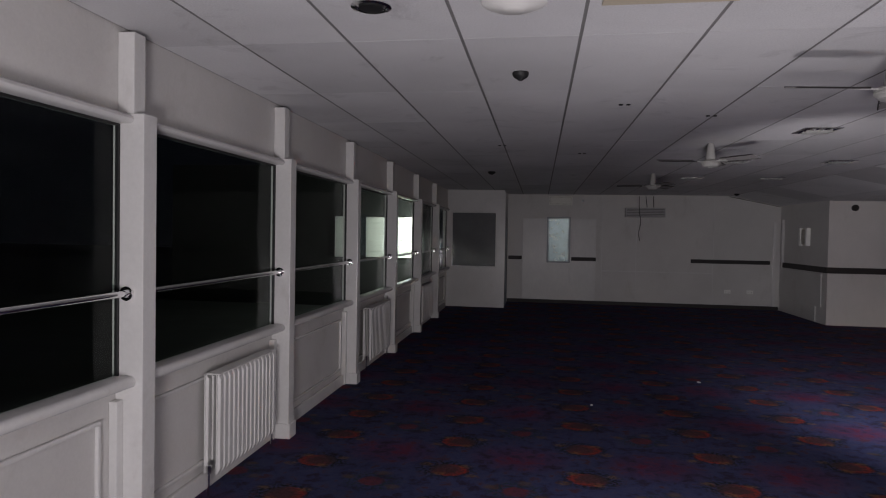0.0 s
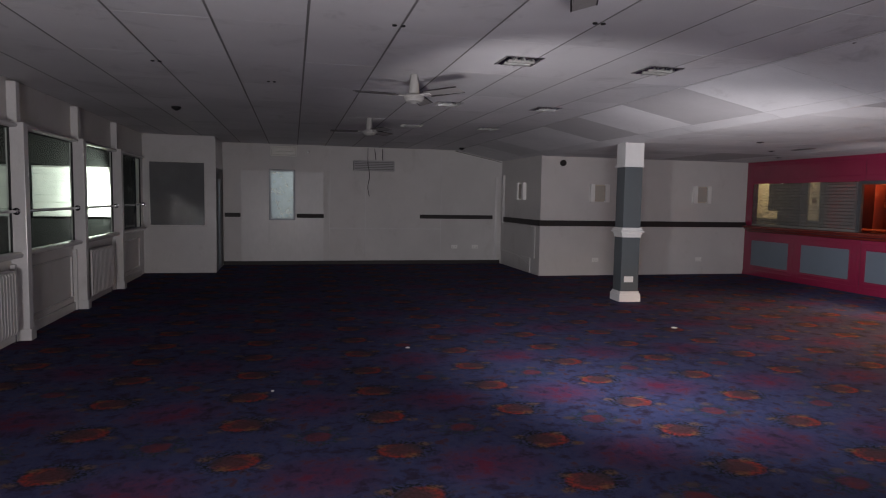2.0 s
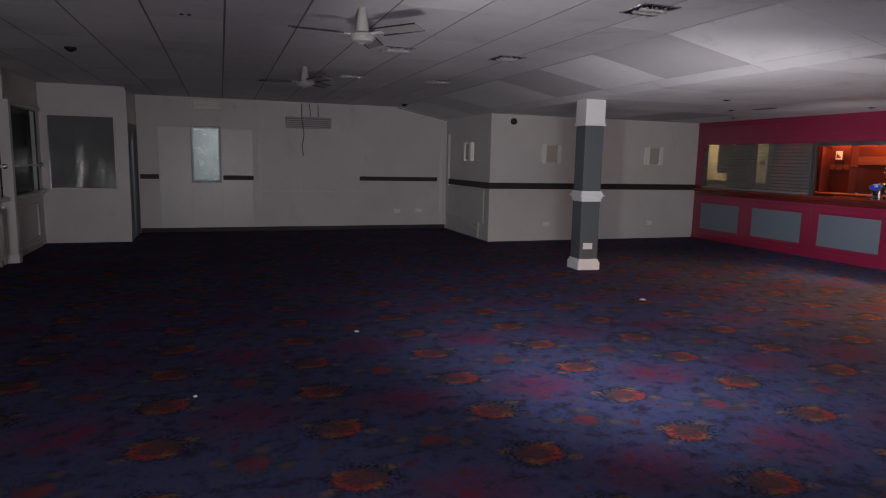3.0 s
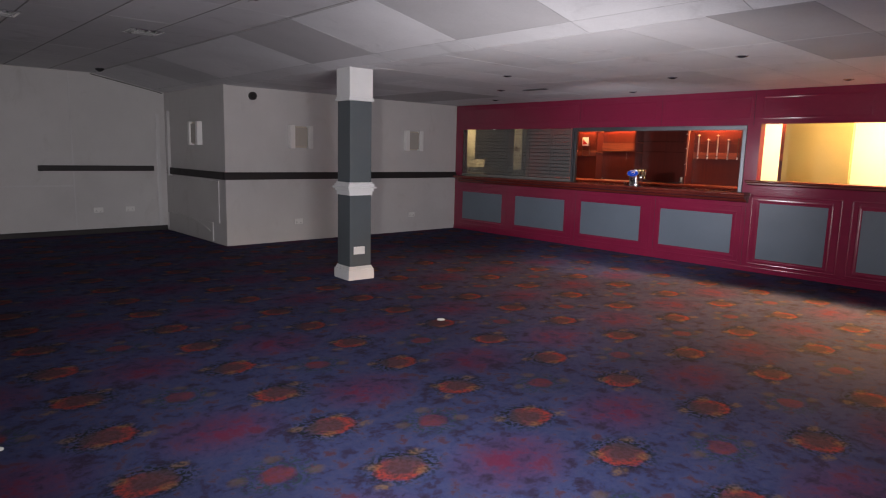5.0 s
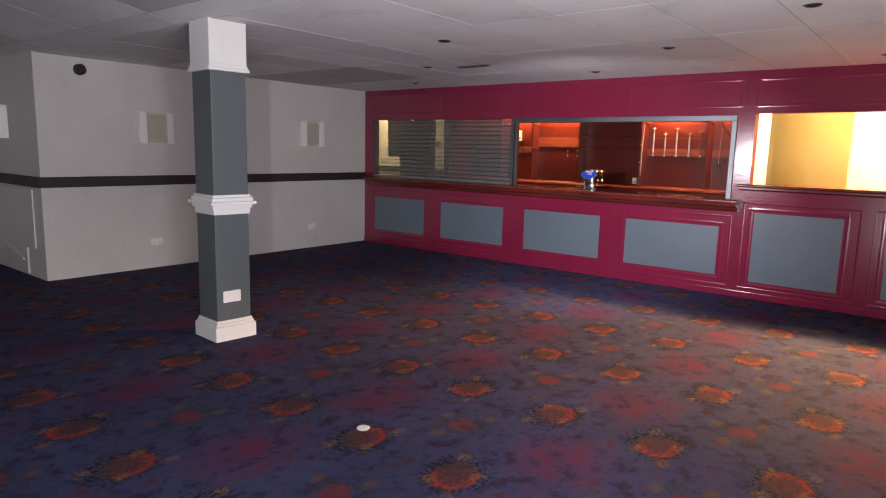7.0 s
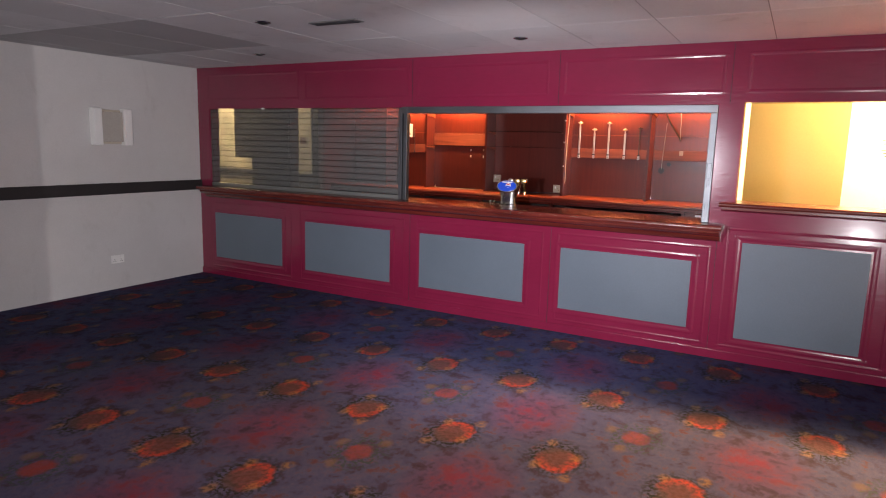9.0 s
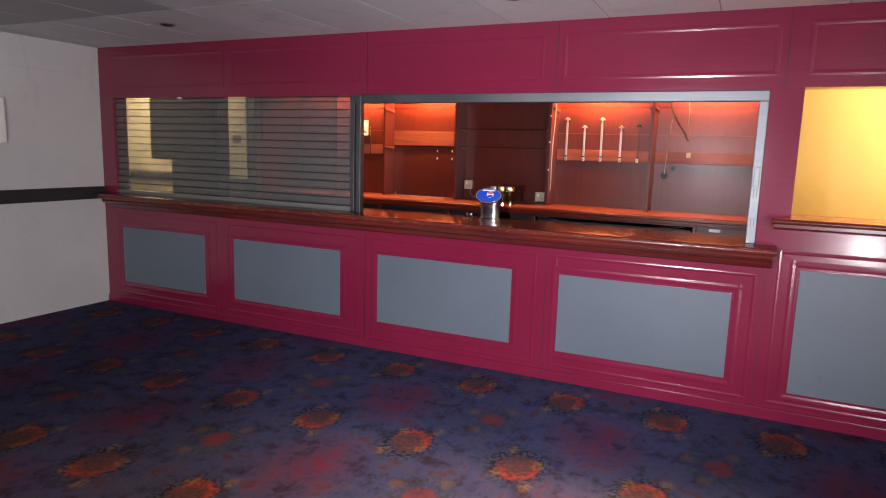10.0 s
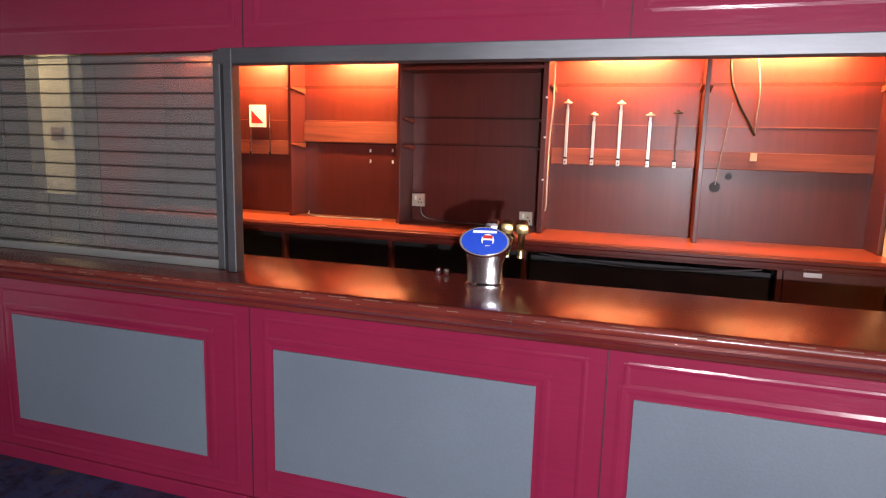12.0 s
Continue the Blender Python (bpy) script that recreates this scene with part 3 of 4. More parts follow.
# yard outside: ground and neighbour's wall painted night-black, white cladding panels under a floodlight
structure("ground", boxes((-60, -2.2, -40, 60, -0.30, -0.14)), NIGHT, "yard ground outside the windows, night painted into its black", "ground")
yard = thing("neighbour_wall", "yard wall, night painted into its black, with floodlit white boarded panels", "wall", at=(0, 15.55, -0.14))
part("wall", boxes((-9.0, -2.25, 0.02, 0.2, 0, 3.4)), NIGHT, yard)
for x0, x1 in ((-3.28, -2.62), (-3.98, -3.29), (-4.75, -4.12)):
    fr = part("boarded_panel", boxes((x0, x1, 0.0, 0.018, 1.19, 2.16)), SLATWHITE, yard, "white horizontal boards under the floodlight")
    for k in range(7):
        z = 1.20 + k * 0.136
        part("board", boxes((x0 + 0.01, x1 - 0.01, -0.018, 0.0, z, z + 0.122), bevel=0.004), SLATWHITE, fr)
fl = thing("floodlight", "small yard floodlight on a bracket", "floodlight", at=(-2.30, 15.20, 1.60))
part("body", boxes((0.0, 0.08, -0.06, 0.06, -0.05, 0.05), bevel=0.008), BLACK, fl)
part("bracket", boxes((0.03, 0.05, 0.06, 0.37, -0.02, 0.02)), BLACK, fl)

# ---------- porch and far wall ----------
w = B()
for r in ((GX0, GX0 + 0.03, YP - 0.012, YP + 0.06, GZ0, GZ1), (GX1 - 0.03, GX1, YP - 0.012, YP + 0.06, GZ0, GZ1), (GX0 + 0.03, GX1 - 0.03, YP - 0.012, YP + 0.06, GZ0, GZ0 + 0.03), (GX0 + 0.03, GX1 - 0.03, YP - 0.012, YP + 0.06, GZ1 - 0.03, GZ1)):
    bx(w, *r, bevel=0.004)
pw = structure("window_porch", w, GLOSSWHITE, "internal porch window with grey glass", "window")
part("pane", boxes((GX0 + 0.03, GX1 - 0.03, YP + 0.02, YP + 0.026, GZ0 + 0.03, GZ1 - 0.03)), PORCHGLASS, pw, "grey obscured glass")
structure("trim", boxes((XW + 0.1, XP - 0.1, YP - 0.014, YP, 0.03, 0.075), (XP - 0.012, XP + 0.014, YP - 0.014, YP + 0.06, 0, 2.6)), GLOSSWHITE, "white skirting and corner bead of the porch", "trim")
# Dark sheet put where a thin dark gap shows beside the porch.
structure("porch_gap_sheet", boxes((XP, XP + 0.012, YP + 0.2, YN - 0.15, 0.02, 2.05)), TBAR, "grey sheet standing in for the dark gap beside the porch", "door")

door = structure("door_1", boxes((-0.28, DX0 - 0.03, YN - 0.014, YN, 0.03, 2.06), (DX1 + 0.03, 1.48, YN - 0.014, YN, 0.03, 2.06), (DX0 - 0.03, DX1 + 0.03, YN - 0.014, YN, 0.03, DZ0 - 0.03), bevel=0.004), DOORPAINT, "white painted fire door with a narrow vision panel", "door")
fm = B()
for r in ((DX0 - 0.03, DX0 + 0.015, YN - 0.03, YN + 0.03, DZ0 - 0.03, DZ1 + 0.03), (DX1 - 0.015, DX1 + 0.03, YN - 0.03, YN + 0.03, DZ0 - 0.03, DZ1 + 0.03), (DX0 + 0.015, DX1 - 0.015, YN - 0.03, YN + 0.03, DZ0 - 0.03, DZ0 + 0.015), (DX0 + 0.015, DX1 - 0.015, YN - 0.03, YN + 0.03, DZ1 - 0.015, DZ1 + 0.03)):
    bx(fm, *r, bevel=0.005)
part("vision_frame", fm, METAL, door, "bright metal glazing frame")
part("vision_pane", boxes((DX0 + 0.015, DX1 - 0.015, YN, YN + 0.006, DZ0 + 0.015, DZ1 - 0.015)), FROST, door, "wired glass with bluish light behind").visible_shadow = False
# Added plate of door paint where the torch's highlight falls.
part("highlight_plate", boxes((0.04, 0.24, YN - 0.019, YN - 0.0145, 1.05, 2.0)), DOORPAINT, door, "added plate where the door paint catches the light")
structure("wall_lobby", boxes((-1.2, 2.4, 18.6, 18.8, 0, 2.9), (-1.4, -1.2, 16.74, 18.8, 0, 2.9), (2.4, 2.6, 16.74, 18.8, 0, 2.9)), PALE, "pale lobby walls beyond the far door", "wall")
fb = B()
for x in (1.62, 2.42, 4.18):
    bx(fb, x - 0.012, x + 0.012, YN - 0.007, YN, 0.0, 2.64, 0.002)
bx(fb, 1.62, 4.18, YN - 0.006, YN, 0.80, 0.83, 0.002)
# Thin white strip paints the bright gloss line along the wall foot.
bx(fb, -0.6, 5.62, YN - 0.012, YN, 0.086, 0.102, 0.003)
bx(fb, 5.5, 5.56, YN - 0.02, YN, 0.0, 2.05, 0.004)
# Dark strip shaped to fit the camera's view of the wall foot.
structure("baseboard", boxes((-0.64, 5.64, YN - 0.022, YN, 0.0, 0.085), bevel=0.004), DADO, "dark strip that raises the visible foot of the far wall", "baseboard")
structure("trim", fb, GLOSSWHITE, "white cover strips and a painted bright line on the far wall", "trim")
for x0, x1, z in ((-0.62, -0.29, 1.095), (0.90, 1.49, 1.09), (3.68, 5.44, 1.10)):
    whole("dado_rail", boxes((x0, x1, YN - 0.032, YN - 0.001 if z != 1.09 else YN - 0.0155, z - 0.045, z + 0.045), bevel=0.006), DADO, "short length of dark stained dado rail", "dado rail", "dado rails")
dd = B()
bx(dd, XB - 0.03, XE, YB - 0.03, YB, 1.01, 1.125, 0.007)
whole("dado_rail", dd, DADO, "dark stained dado rail along the white wall", "dado rail", "dado rails")
dd = B()
bx(dd, XB - 0.03, XB, YB + 0.002, YN - 0.1, 1.01, 1.125, 0.007)
whole("dado_rail", dd, DADO, "dark stained dado rail round the corner", "dado rail", "dado rails")
gr = thing("air_conditioner", "grey wall mounted air conditioning unit with louvres", "air conditioner", at=(2.60, YN, 2.23))
part("body", boxes((-0.46, 0.46, -0.16, 0, -0.11, 0.11), bevel=0.012), TILEDARK, gr)
for k in range(5):
    part("louvre", boxes((-0.43, 0.43, -0.168, -0.16, -0.085 + k * 0.038, -0.068 + k * 0.038)), TBAR, gr)
for pts in ([(2.47, YN - 0.02, 2.62), (2.45, YN - 0.18, 2.3), (2.49, YN - 0.18, 2.0), (2.46, YN - 0.1, 1.75), (2.50, YN - 0.05, 1.55)], [(2.62, YN - 0.02, 2.62), (2.63, YN - 0.175, 2.36)], [(2.80, YN - 0.02, 2.62), (2.78, YN - 0.175, 2.36)], [(4.50, YN - 0.03, 2.63), (4.9, YN - 0.03, 2.55), (5.3, YN - 0.04, 2.47), (5.62, YN - 0.05, 2.40)]):
    cab = B()
    pipe(cab, pts, 0.007, 6)
    whole("cable", cab, BLACK, "loose black cable by the far wall", "cable", "cables")
ex = thing("emergency_light", "clear box emergency light high on the wall", "emergency light", at=(0.62, YN, 2.50))
part("back_plate", boxes((-0.28, 0.28, -0.03, 0, -0.11, 0.11), bevel=0.006), PLASTIC, ex)
part("cover", boxes((-0.27, 0.27, -0.13, -0.03, -0.10, 0.10), bevel=0.012), CLEAR, ex, "clear plastic cover")
# Reflector is plain white so its colour carries the torch's glints.
part("reflector", boxes((-0.24, 0.24, -0.045, -0.031, -0.07, 0.07), bevel=0.004), PLASTIC, ex)
for x in (-0.12, 0.12):
    bm = B()
    tube(bm, (x - 0.09, -0.075, 0.0), (x + 0.09, -0.075, 0.0), 0.016, 10)
    part("tube_lamp", bm, PLASTIC, ex)
bm = B()
tube(bm, (1.15, YN, 2.50), (1.15, YN - 0.03, 2.50), 0.03, 14)
tube(bm, (1.15, YN - 0.03, 2.50), (1.15, YN - 0.05, 2.50), 0.012, 10)
whole("indicator", bm, CHROME, "small round chrome indicator on the wall", "indicator")


def socket(m, double=True, group="wall sockets"):
    t = thing("wall_socket", "white plastic double socket low on the wall" if double else "white plastic wall switch", "socket", group)
    t.matrix_world = m
    w = 0.073 if double else 0.043
    part("plate", boxes((-w, w, -0.010, 0, -0.043, 0.043), bevel=0.003), PLASTIC, t)
    for x in ((-0.036, 0.036) if double else (0.0,)):
        part("rocker", boxes((x - 0.008, x + 0.008, -0.014, -0.010, 0.012, 0.032), bevel=0.002), PLASTIC, t)
        bm = B()
        for dx, dz in ((0, -0.002), (-0.011, -0.022), (0.011, -0.022)):
            bx(bm, x + dx - 0.003, x + dx + 0.003, -0.0112, -0.0100, dz - 0.004, dz + 0.004)
        part("pin_holes", bm, BLACK, t)


socket(pose(4.52, YN, 0.40))
socket(pose(5.02, YN, 0.40))
socket(pose(6.89, YB, 0.32))
socket(pose(9.30, YB, 0.32))
# worn boarded patch on the block's side wall
bd = B()
bx(bd, XB - 0.016, XB, 14.28, 14.52, 0.33, 0.98, 0.004)
bx(bd, XB - 0.022, XB, 14.52, 16.35, 0.02, 0.32, 0.006)
bx(bd, XB - 0.018, XB, 14.52, 16.35, 0.95, 0.985, 0.004)
bx(bd, XB - 0.05, XB, 16.28, 16.36, 0.985, 2.1, 0.006)
whole("boxing", bd, WHITE, "patched white boarding and pipe boxing on the wall", "boarding")
bm = B()
pipe(bm, [(XB - 0.03, 16.42, 0.05), (XB - 0.03, 16.42, 0.30), (XB - 0.03, 16.3, 0.34), (XB - 0.03, 15.2, 0.30), (XB - 0.03, 14.6, 0.18)], 0.012, 8)
whole("pipe", bm, WHITE, "painted pipe along the low boarding", "pipe")


def sconce(m):
    t = thing("wall_light", "unlit square wall light with two pale side shades", "wall light", "wall lights")
    t.matrix_world = m
    part("back_plate", boxes((-0.10, 0.10, -0.05, 0, -0.17, 0.17), bevel=0.006), CREAM, t)
    for s in (-1, 1):
        bm = B()
        bx(bm, s * 0.165 - 0.045, s * 0.165 + 0.045, -0.085, -0.002, -0.185, 0.185, 0.012)
        part("shade", bm, PLASTIC, t, "white translucent side shade")
    part("front_plate", boxes((-0.115, 0.115, -0.062, -0.05, -0.15, 0.15), bevel=0.004), DIFFUSER, t)


sconce(pose(6.92, YB, 1.69))
sconce(pose(9.29, YB, 1.70))
sconce(pose(XB, 15.07, 1.71, 0, 0, -90))
structure("trim", boxes((XB, XE, YB - 0.006, YB, 2.150, 2.162), (XB - 0.006, XB, YB, YN, 2.150, 2.162)), WHITE, "thin painted joint strip round the block", "trim")
bm = B()
tube(bm, (6.11, YB, 2.28), (6.11, YB - 0.05, 2.28), 0.06, 20)
tube(bm, (6.11, YB - 0.05, 2.28), (6.11, YB - 0.075, 2.28), 0.05, 20, 0.03)
whole("alarm_sounder", bm, DADO, "dark round alarm sounder high on the wall", "alarm", smooth=True)

# ---------- column ----------
CX, CY = 5.850, 10.92
col = thing("column", "square grey column with white mouldings", "column", at=(CX, CY, 0), turn=-4)


def sq(bm, h, z0, z1, bevel=0.004):
    bx(bm, -h, h, -h, h, z0, z1, bevel)


bm = B()
sq(bm, 0.142, 0.0, 2.38, 0.006)
part("shaft", bm, COLGREY, col, "dark grey painted shaft")
bm = B()
sq(bm, 0.172, 0.0, 0.115)
sq(bm, 0.160, 0.115, 0.135)
sq(bm, 0.152, 0.135, 0.158, 0.006)
part("base_moulding", bm, COLWHITE, col, "white skirting base")
bm = B()
sq(bm, 0.152, 0.985, 1.03, 0.005)
sq(bm, 0.166, 1.03, 1.06, 0.008)
sq(bm, 0.190, 1.06, 1.085, 0.009)
sq(bm, 0.172, 1.085, 1.115, 0.009)
sq(bm, 0.156, 1.115, 1.135, 0.006)
part("dado_moulding", bm, COLWHITE, col, "white stepped moulding band")
bm = B()
sq(bm, 0.166, 2.05, 2.075, 0.008)
sq(bm, 0.158, 2.075, 2.095, 0.005)
sq(bm, 0.150, 2.095, ZL + 0.02, 0.004)
part("capital", bm, COLWHITE, col, "white boxed top")
pl = thing("wall_socket", "white double socket plate on the grey column", "socket", "wall sockets")
pl.matrix_world = pose(CX, CY, 0, 0, 0, -4) @ pose(-0.02, -0.142, 0.345)
part("plate", boxes((-0.073, 0.073, -0.011, 0, -0.045, 0.045), bevel=0.003), PLASTIC, pl)
for x in (-0.03, 0.03):
    part("rocker", boxes((x - 0.008, x + 0.008, -0.015, -0.011, 0.010, 0.030), bevel=0.002), PLASTIC, pl)


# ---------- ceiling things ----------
# Fan white painted darker to hold the dim light on the hub.
FANPAINT = surface("dimmed_fan_paint", (0.36, 0.355, 0.34), 0.4, big=0.14, small=0.10, bump=0.06, scale=8)
# Blade grey is set dark for the shaded, edge-on undersides.
BLADE = surface("shaded_blade", (0.26, 0.25, 0.245), 0.6, big=0.15, small=0.1, bump=0.05)


def fan(x, y, spin):
    t = thing("ceiling_fan", "white three-bladed ceiling fan, at rest", "ceiling fan", "ceiling fans", (x, y, ZC), spin)
    bm = B()
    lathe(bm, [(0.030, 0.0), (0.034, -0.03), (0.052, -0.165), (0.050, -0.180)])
    part("canopy", bm, FANPAINT, t, "tapered canopy, dim light put into its paint", True)
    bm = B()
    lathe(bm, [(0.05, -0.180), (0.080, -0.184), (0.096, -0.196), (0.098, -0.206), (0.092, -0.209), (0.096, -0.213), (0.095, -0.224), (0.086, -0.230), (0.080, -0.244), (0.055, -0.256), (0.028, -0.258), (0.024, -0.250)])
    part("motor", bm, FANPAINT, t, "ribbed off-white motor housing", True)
    for k in range(3):
        r = Matrix.Rotation(2 * math.pi * k / 3, 4, "Z") @ Matrix.Translation((0, 0, -0.196)) @ Matrix.Rotation(radians(-13), 4, "X")
        bm = B()
        bx(bm, 0.08, 0.20, -0.018, 0.018, -0.003, 0.003, 0.0015, r)
        arm = part("arm", bm, GLOSSWHITE, t)
        bm = B()
        for a, b, h in ((0.16, 0.30, 0.045), (0.30, 0.46, 0.055), (0.46, 0.545, 0.058)):
            bx(bm, a, b, -h, h, 0.003, 0.009, 0.002, r)
        part("blade", bm, BLADE, arm, "flat blade with shade in its grey")
        bm = B()
        bx(bm, 0.16, 0.545, 0.0585, 0.066, 0.001, 0.011, 0.002, r)
        bx(bm, 0.16, 0.545, -0.066, -0.0585, 0.001, 0.011, 0.002, r)
        part("blade_edge", bm, DADO, arm, "dark strip along the blade edge")


fan(1.98, 4.42, 66)
fan(1.90, 7.80, 66)
fan(1.88, 11.15, 50)


# Tube grey is darkened to put the recess's shade into its colour.
TUBE = surface("shaded_tube", (0.30, 0.30, 0.29), 0.16, big=0.1, small=0.05, bump=0.0)


def square_light(x, y):
    t = thing("recessed_light", "square chrome recessed ceiling light, unlit", "ceiling light", "recessed lights", (x, y, ZC))
    bm = B()
    h = 0.16
    for r in ((-h, h, -h, -h + 0.022), (-h, h, h - 0.022, h), (-h, -h + 0.022, -h + 0.022, h - 0.022), (h - 0.022, h, -h + 0.022, h - 0.022)):
        bx(bm, *r, -0.014, -0.003, 0.003)
    part("frame", bm, CHROME, t)
    # Darker metal stands in for the shaded recess.
    part("reflector", boxes((-h + 0.02, h - 0.02, -h + 0.02, h - 0.02, -0.006, -0.003)), METAL, t, "mirror reflector dulled to paint the recess shade")
    for k in range(4):
        bm = B()
        x0 = -0.135 + k * 0.070
        a = [bm.verts.new((x, yy, z)) for yy in (-h + 0.024, h - 0.024) for x, z in ((x0, -0.0065), (x0 + 0.030, -0.020), (x0 + 0.060, -0.0065))]
        bm.faces.new((a[0], a[1], a[4], a[3]))
        bm.faces.new((a[1], a[2], a[5], a[4]))
        bm.faces.new((a[2], a[0], a[3], a[5]))
        bm.faces.new(a[:3])
        bm.faces.new(a[3:])
        part("mirror_strip", bm, CHROME, t, "bright angled mirror strip")
    for s in (-1, 1):
        bm = B()
        tube(bm, (-0.11, s * 0.045, -0.022), (0.11, s * 0.045, -0.022), 0.013, 12)
        part("tube_lamp", bm, TUBE, t, "unlit fluorescent tube, recess shade in its grey", True)
    for k in range(3):
        bm = B()
        bx(bm, -0.075 + k * 0.075 - 0.002, -0.075 + k * 0.075 + 0.002, -h + 0.024, h - 0.024, -0.034, -0.008)
        part("louvre", bm, CHROME, t)


for x in (2.60, 3.84):
    for y in (6.95, 9.42, 11.78):
        square_light(x, y)
square_light(2.70, 4.48)
square_light(3.94, 4.52)


def downlight(x, y, z, r=0.055, label="small round recessed downlight, unlit"):
    t = thing("downlight", label, "downlight", "downlights", (x, y, z))
    bm = B()
    lathe(bm, [(r, -0.001), (r, -0.008), (r * 0.82, -0.012), (r * 0.80, -0.003)], n=20)
    part("rim", bm, CHROME, t, "", True)
    bm = B()
    lathe(bm, [(r * 0.62, -0.004), (r * 0.62, -0.014), (r * 0.3, -0.02)], n=16)
    part("bulb", bm, BLACK, t, "dark lamp", True)


downlight(-0.62, 3.47, ZC, 0.09)
for x, y in ((7.30, 9.90), (7.44, 7.24), (8.53, 8.48), (8.52, 11.12), (9.72, 9.71), (9.75, 7.05), (9.72, 12.35)):
    downlight(x, y, ZL)


def detector(x, y, z, mat, r=0.05):
    bm = B()
    lathe(bm, [(r, 0.0), (r, -0.018), (r * 0.8, -0.032), (r * 0.35, -0.045), (r * 0.3, -0.05)], (x, y, z), 20)
    whole("smoke_detector", bm, mat, "round ceiling smoke detector", "smoke detector", "smoke detectors", smooth=True)


detector(0.0, 4.69, ZC, BLACK, 0.05)
detector(-0.64, 10.90, ZC, BLACK, 0.06)
detector(0.01, 3.45, ZC, PLASTIC, 0.14)
detector(4.45, 15.75, ZC - 0.0, BLACK, 0.06)
whole("ceiling_panel", boxes((0.38, 0.94, 3.22, 3.54, ZC - 0.012, ZC - 0.003), bevel=0.003), CREAM, "cream flush ceiling access panel", "panel")
vt = thing("ceiling_vent", "small dark slotted ceiling vent", "vent", at=(8.71, 10.64, ZL))
part("frame", boxes((-0.05, 0.05, -0.20, 0.20, -0.010, -0.003), bevel=0.003), TBAR, vt)
for k in range(3):
    part("slat", boxes((-0.035 + k * 0.027, -0.02 + k * 0.027, -0.18, 0.18, -0.014, -0.010)), METAL, vt)
for x, y in ((0.75, 5.7), (0.62, 8.6), (1.5, 6.2), (2.71, 5.78), (-0.3, 7.9), (4.62, 5.71)):
    t = thing("ceiling_fixing", "pair of old fixing holes in the ceiling tile", "fixing", "ceiling fixings", (x, y, ZC))
    for dx in (-0.028, 0.028):
        bm = B()
        tube(bm, (dx, 0, -0.002), (dx, 0, -0.009), 0.016, 10)
        part("hole", bm, BLACK, t)

# ---------- carpet litter ----------
for x, y, s in ((5.36, 8.83, 0.035), (1.965, 8.31, 0.022), (0.67, 7.04, 0.012)):
    bm = B()
    lathe(bm, [(s, 0.0), (s * 1.05, 0.004), (s * 0.7, 0.009), (s * 0.2, 0.010)], (x, y, 0.001), 12)
    whole("litter", bm, PAPER, "small white scrap lying on the carpet", "litter", "carpet litter")

# ---------- bar front trim ----------
def frame_bm(y0, y1, z0, z1, w, d, x=XE):
    """A planted moulding frame on the bar front."""
    bm = B()
    prof = [(0, 0), (-d * 0.55, 0.0), (-d, w * 0.35), (-d * 0.8, w * 0.7), (-d * 0.3, w), (0, w)]
    for z, s in ((z0, 1), (z1, -1)):
        extrude_y(bm, [(x + a, z + s * b) for a, b in prof], y0, y1)
    for y, s in ((y0, 1), (y1, -1)):
        a = [bm.verts.new((x + p, y + s * q, z0)) for p, q in prof]
        b = [bm.verts.new((x + p, y + s * q, z1)) for p, q in prof]
        for k in range(len(a)):
            bm.faces.new((a[k], a[(k + 1) % len(a)], b[(k + 1) % len(a)], b[k]))
    return bm


PANELS = [(12.76, 13.80, 0.218, 0.748), (11.32, 12.42, 0.218, 0.748), (9.88, 10.97, 0.218, 0.752), (8.47, 9.54, 0.215, 0.752), (7.30, 8.12, 0.185, 0.93), (6.10, 6.93, 0.185, 0.93), (4.85, 5.70, 0.185, 0.93), (3.6, 4.45, 0.185, 0.93)]
for y0, y1, z0, z1 in PANELS:
    part("grey_panel", boxes((XE - 0.006, XE, y0, y1, z0, z1)), GREYPANEL, bar_front, "flat grey painted panel")
    part("moulding", frame_bm(y0 - 0.055, y1 + 0.055, z0 - 0.055, z1 + 0.055, 0.040, 0.004), MAROON, bar_front)
for y0, y1 in ((12.62, 13.88), (11.15, 12.50), (9.70, 11.02), (8.34, 9.58)):
    part("moulding", frame_bm(y0, y1, 0.10, 0.885, 0.022, 0.0035), MAROON, bar_front)
for y0, y1 in ((12.50, 13.88), (11.12, 12.42), (9.72, 11.04), (8.34, 9.60), (6.95, 8.20), (5.6, 6.85), (4.2, 5.5)):
    part("moulding", frame_bm(y0, y1, 2.035, 2.335, 0.030, 0.003), MAROON, bar_front)
for y0, y1 in ((7.15, 8.24), (5.95, 7.05), (4.7, 5.85)):
    part("moulding", frame_bm(y0, y1, 0.10, 1.04, 0.022, 0.0035), MAROON, bar_front)
for y in (11.085, 9.635, 8.30):
    part("joint_strip", boxes((XE - 0.003, XE, y - 0.0015, y + 0.0015, 0.0, 0.98), (XE - 0.003, XE, y - 0.0015, y + 0.0015, 1.96, 2.40)), BLACK, bar_front, "open joint between boards")
part("skirting", boxes((XE - 0.014, XE, 3.0, YB, 0.0, 0.07), bevel=0.004), MAROON, bar_front)


def top_outline(x0, x1, z, t):
    r = t / 2
    nose = [(x0 + r - r * math.sin(a), z - r + r * math.cos(a)) for a in [math.pi * k / 7 for k in range(8)]]
    return [(x1, z)] + nose + [(x1, z - t)]


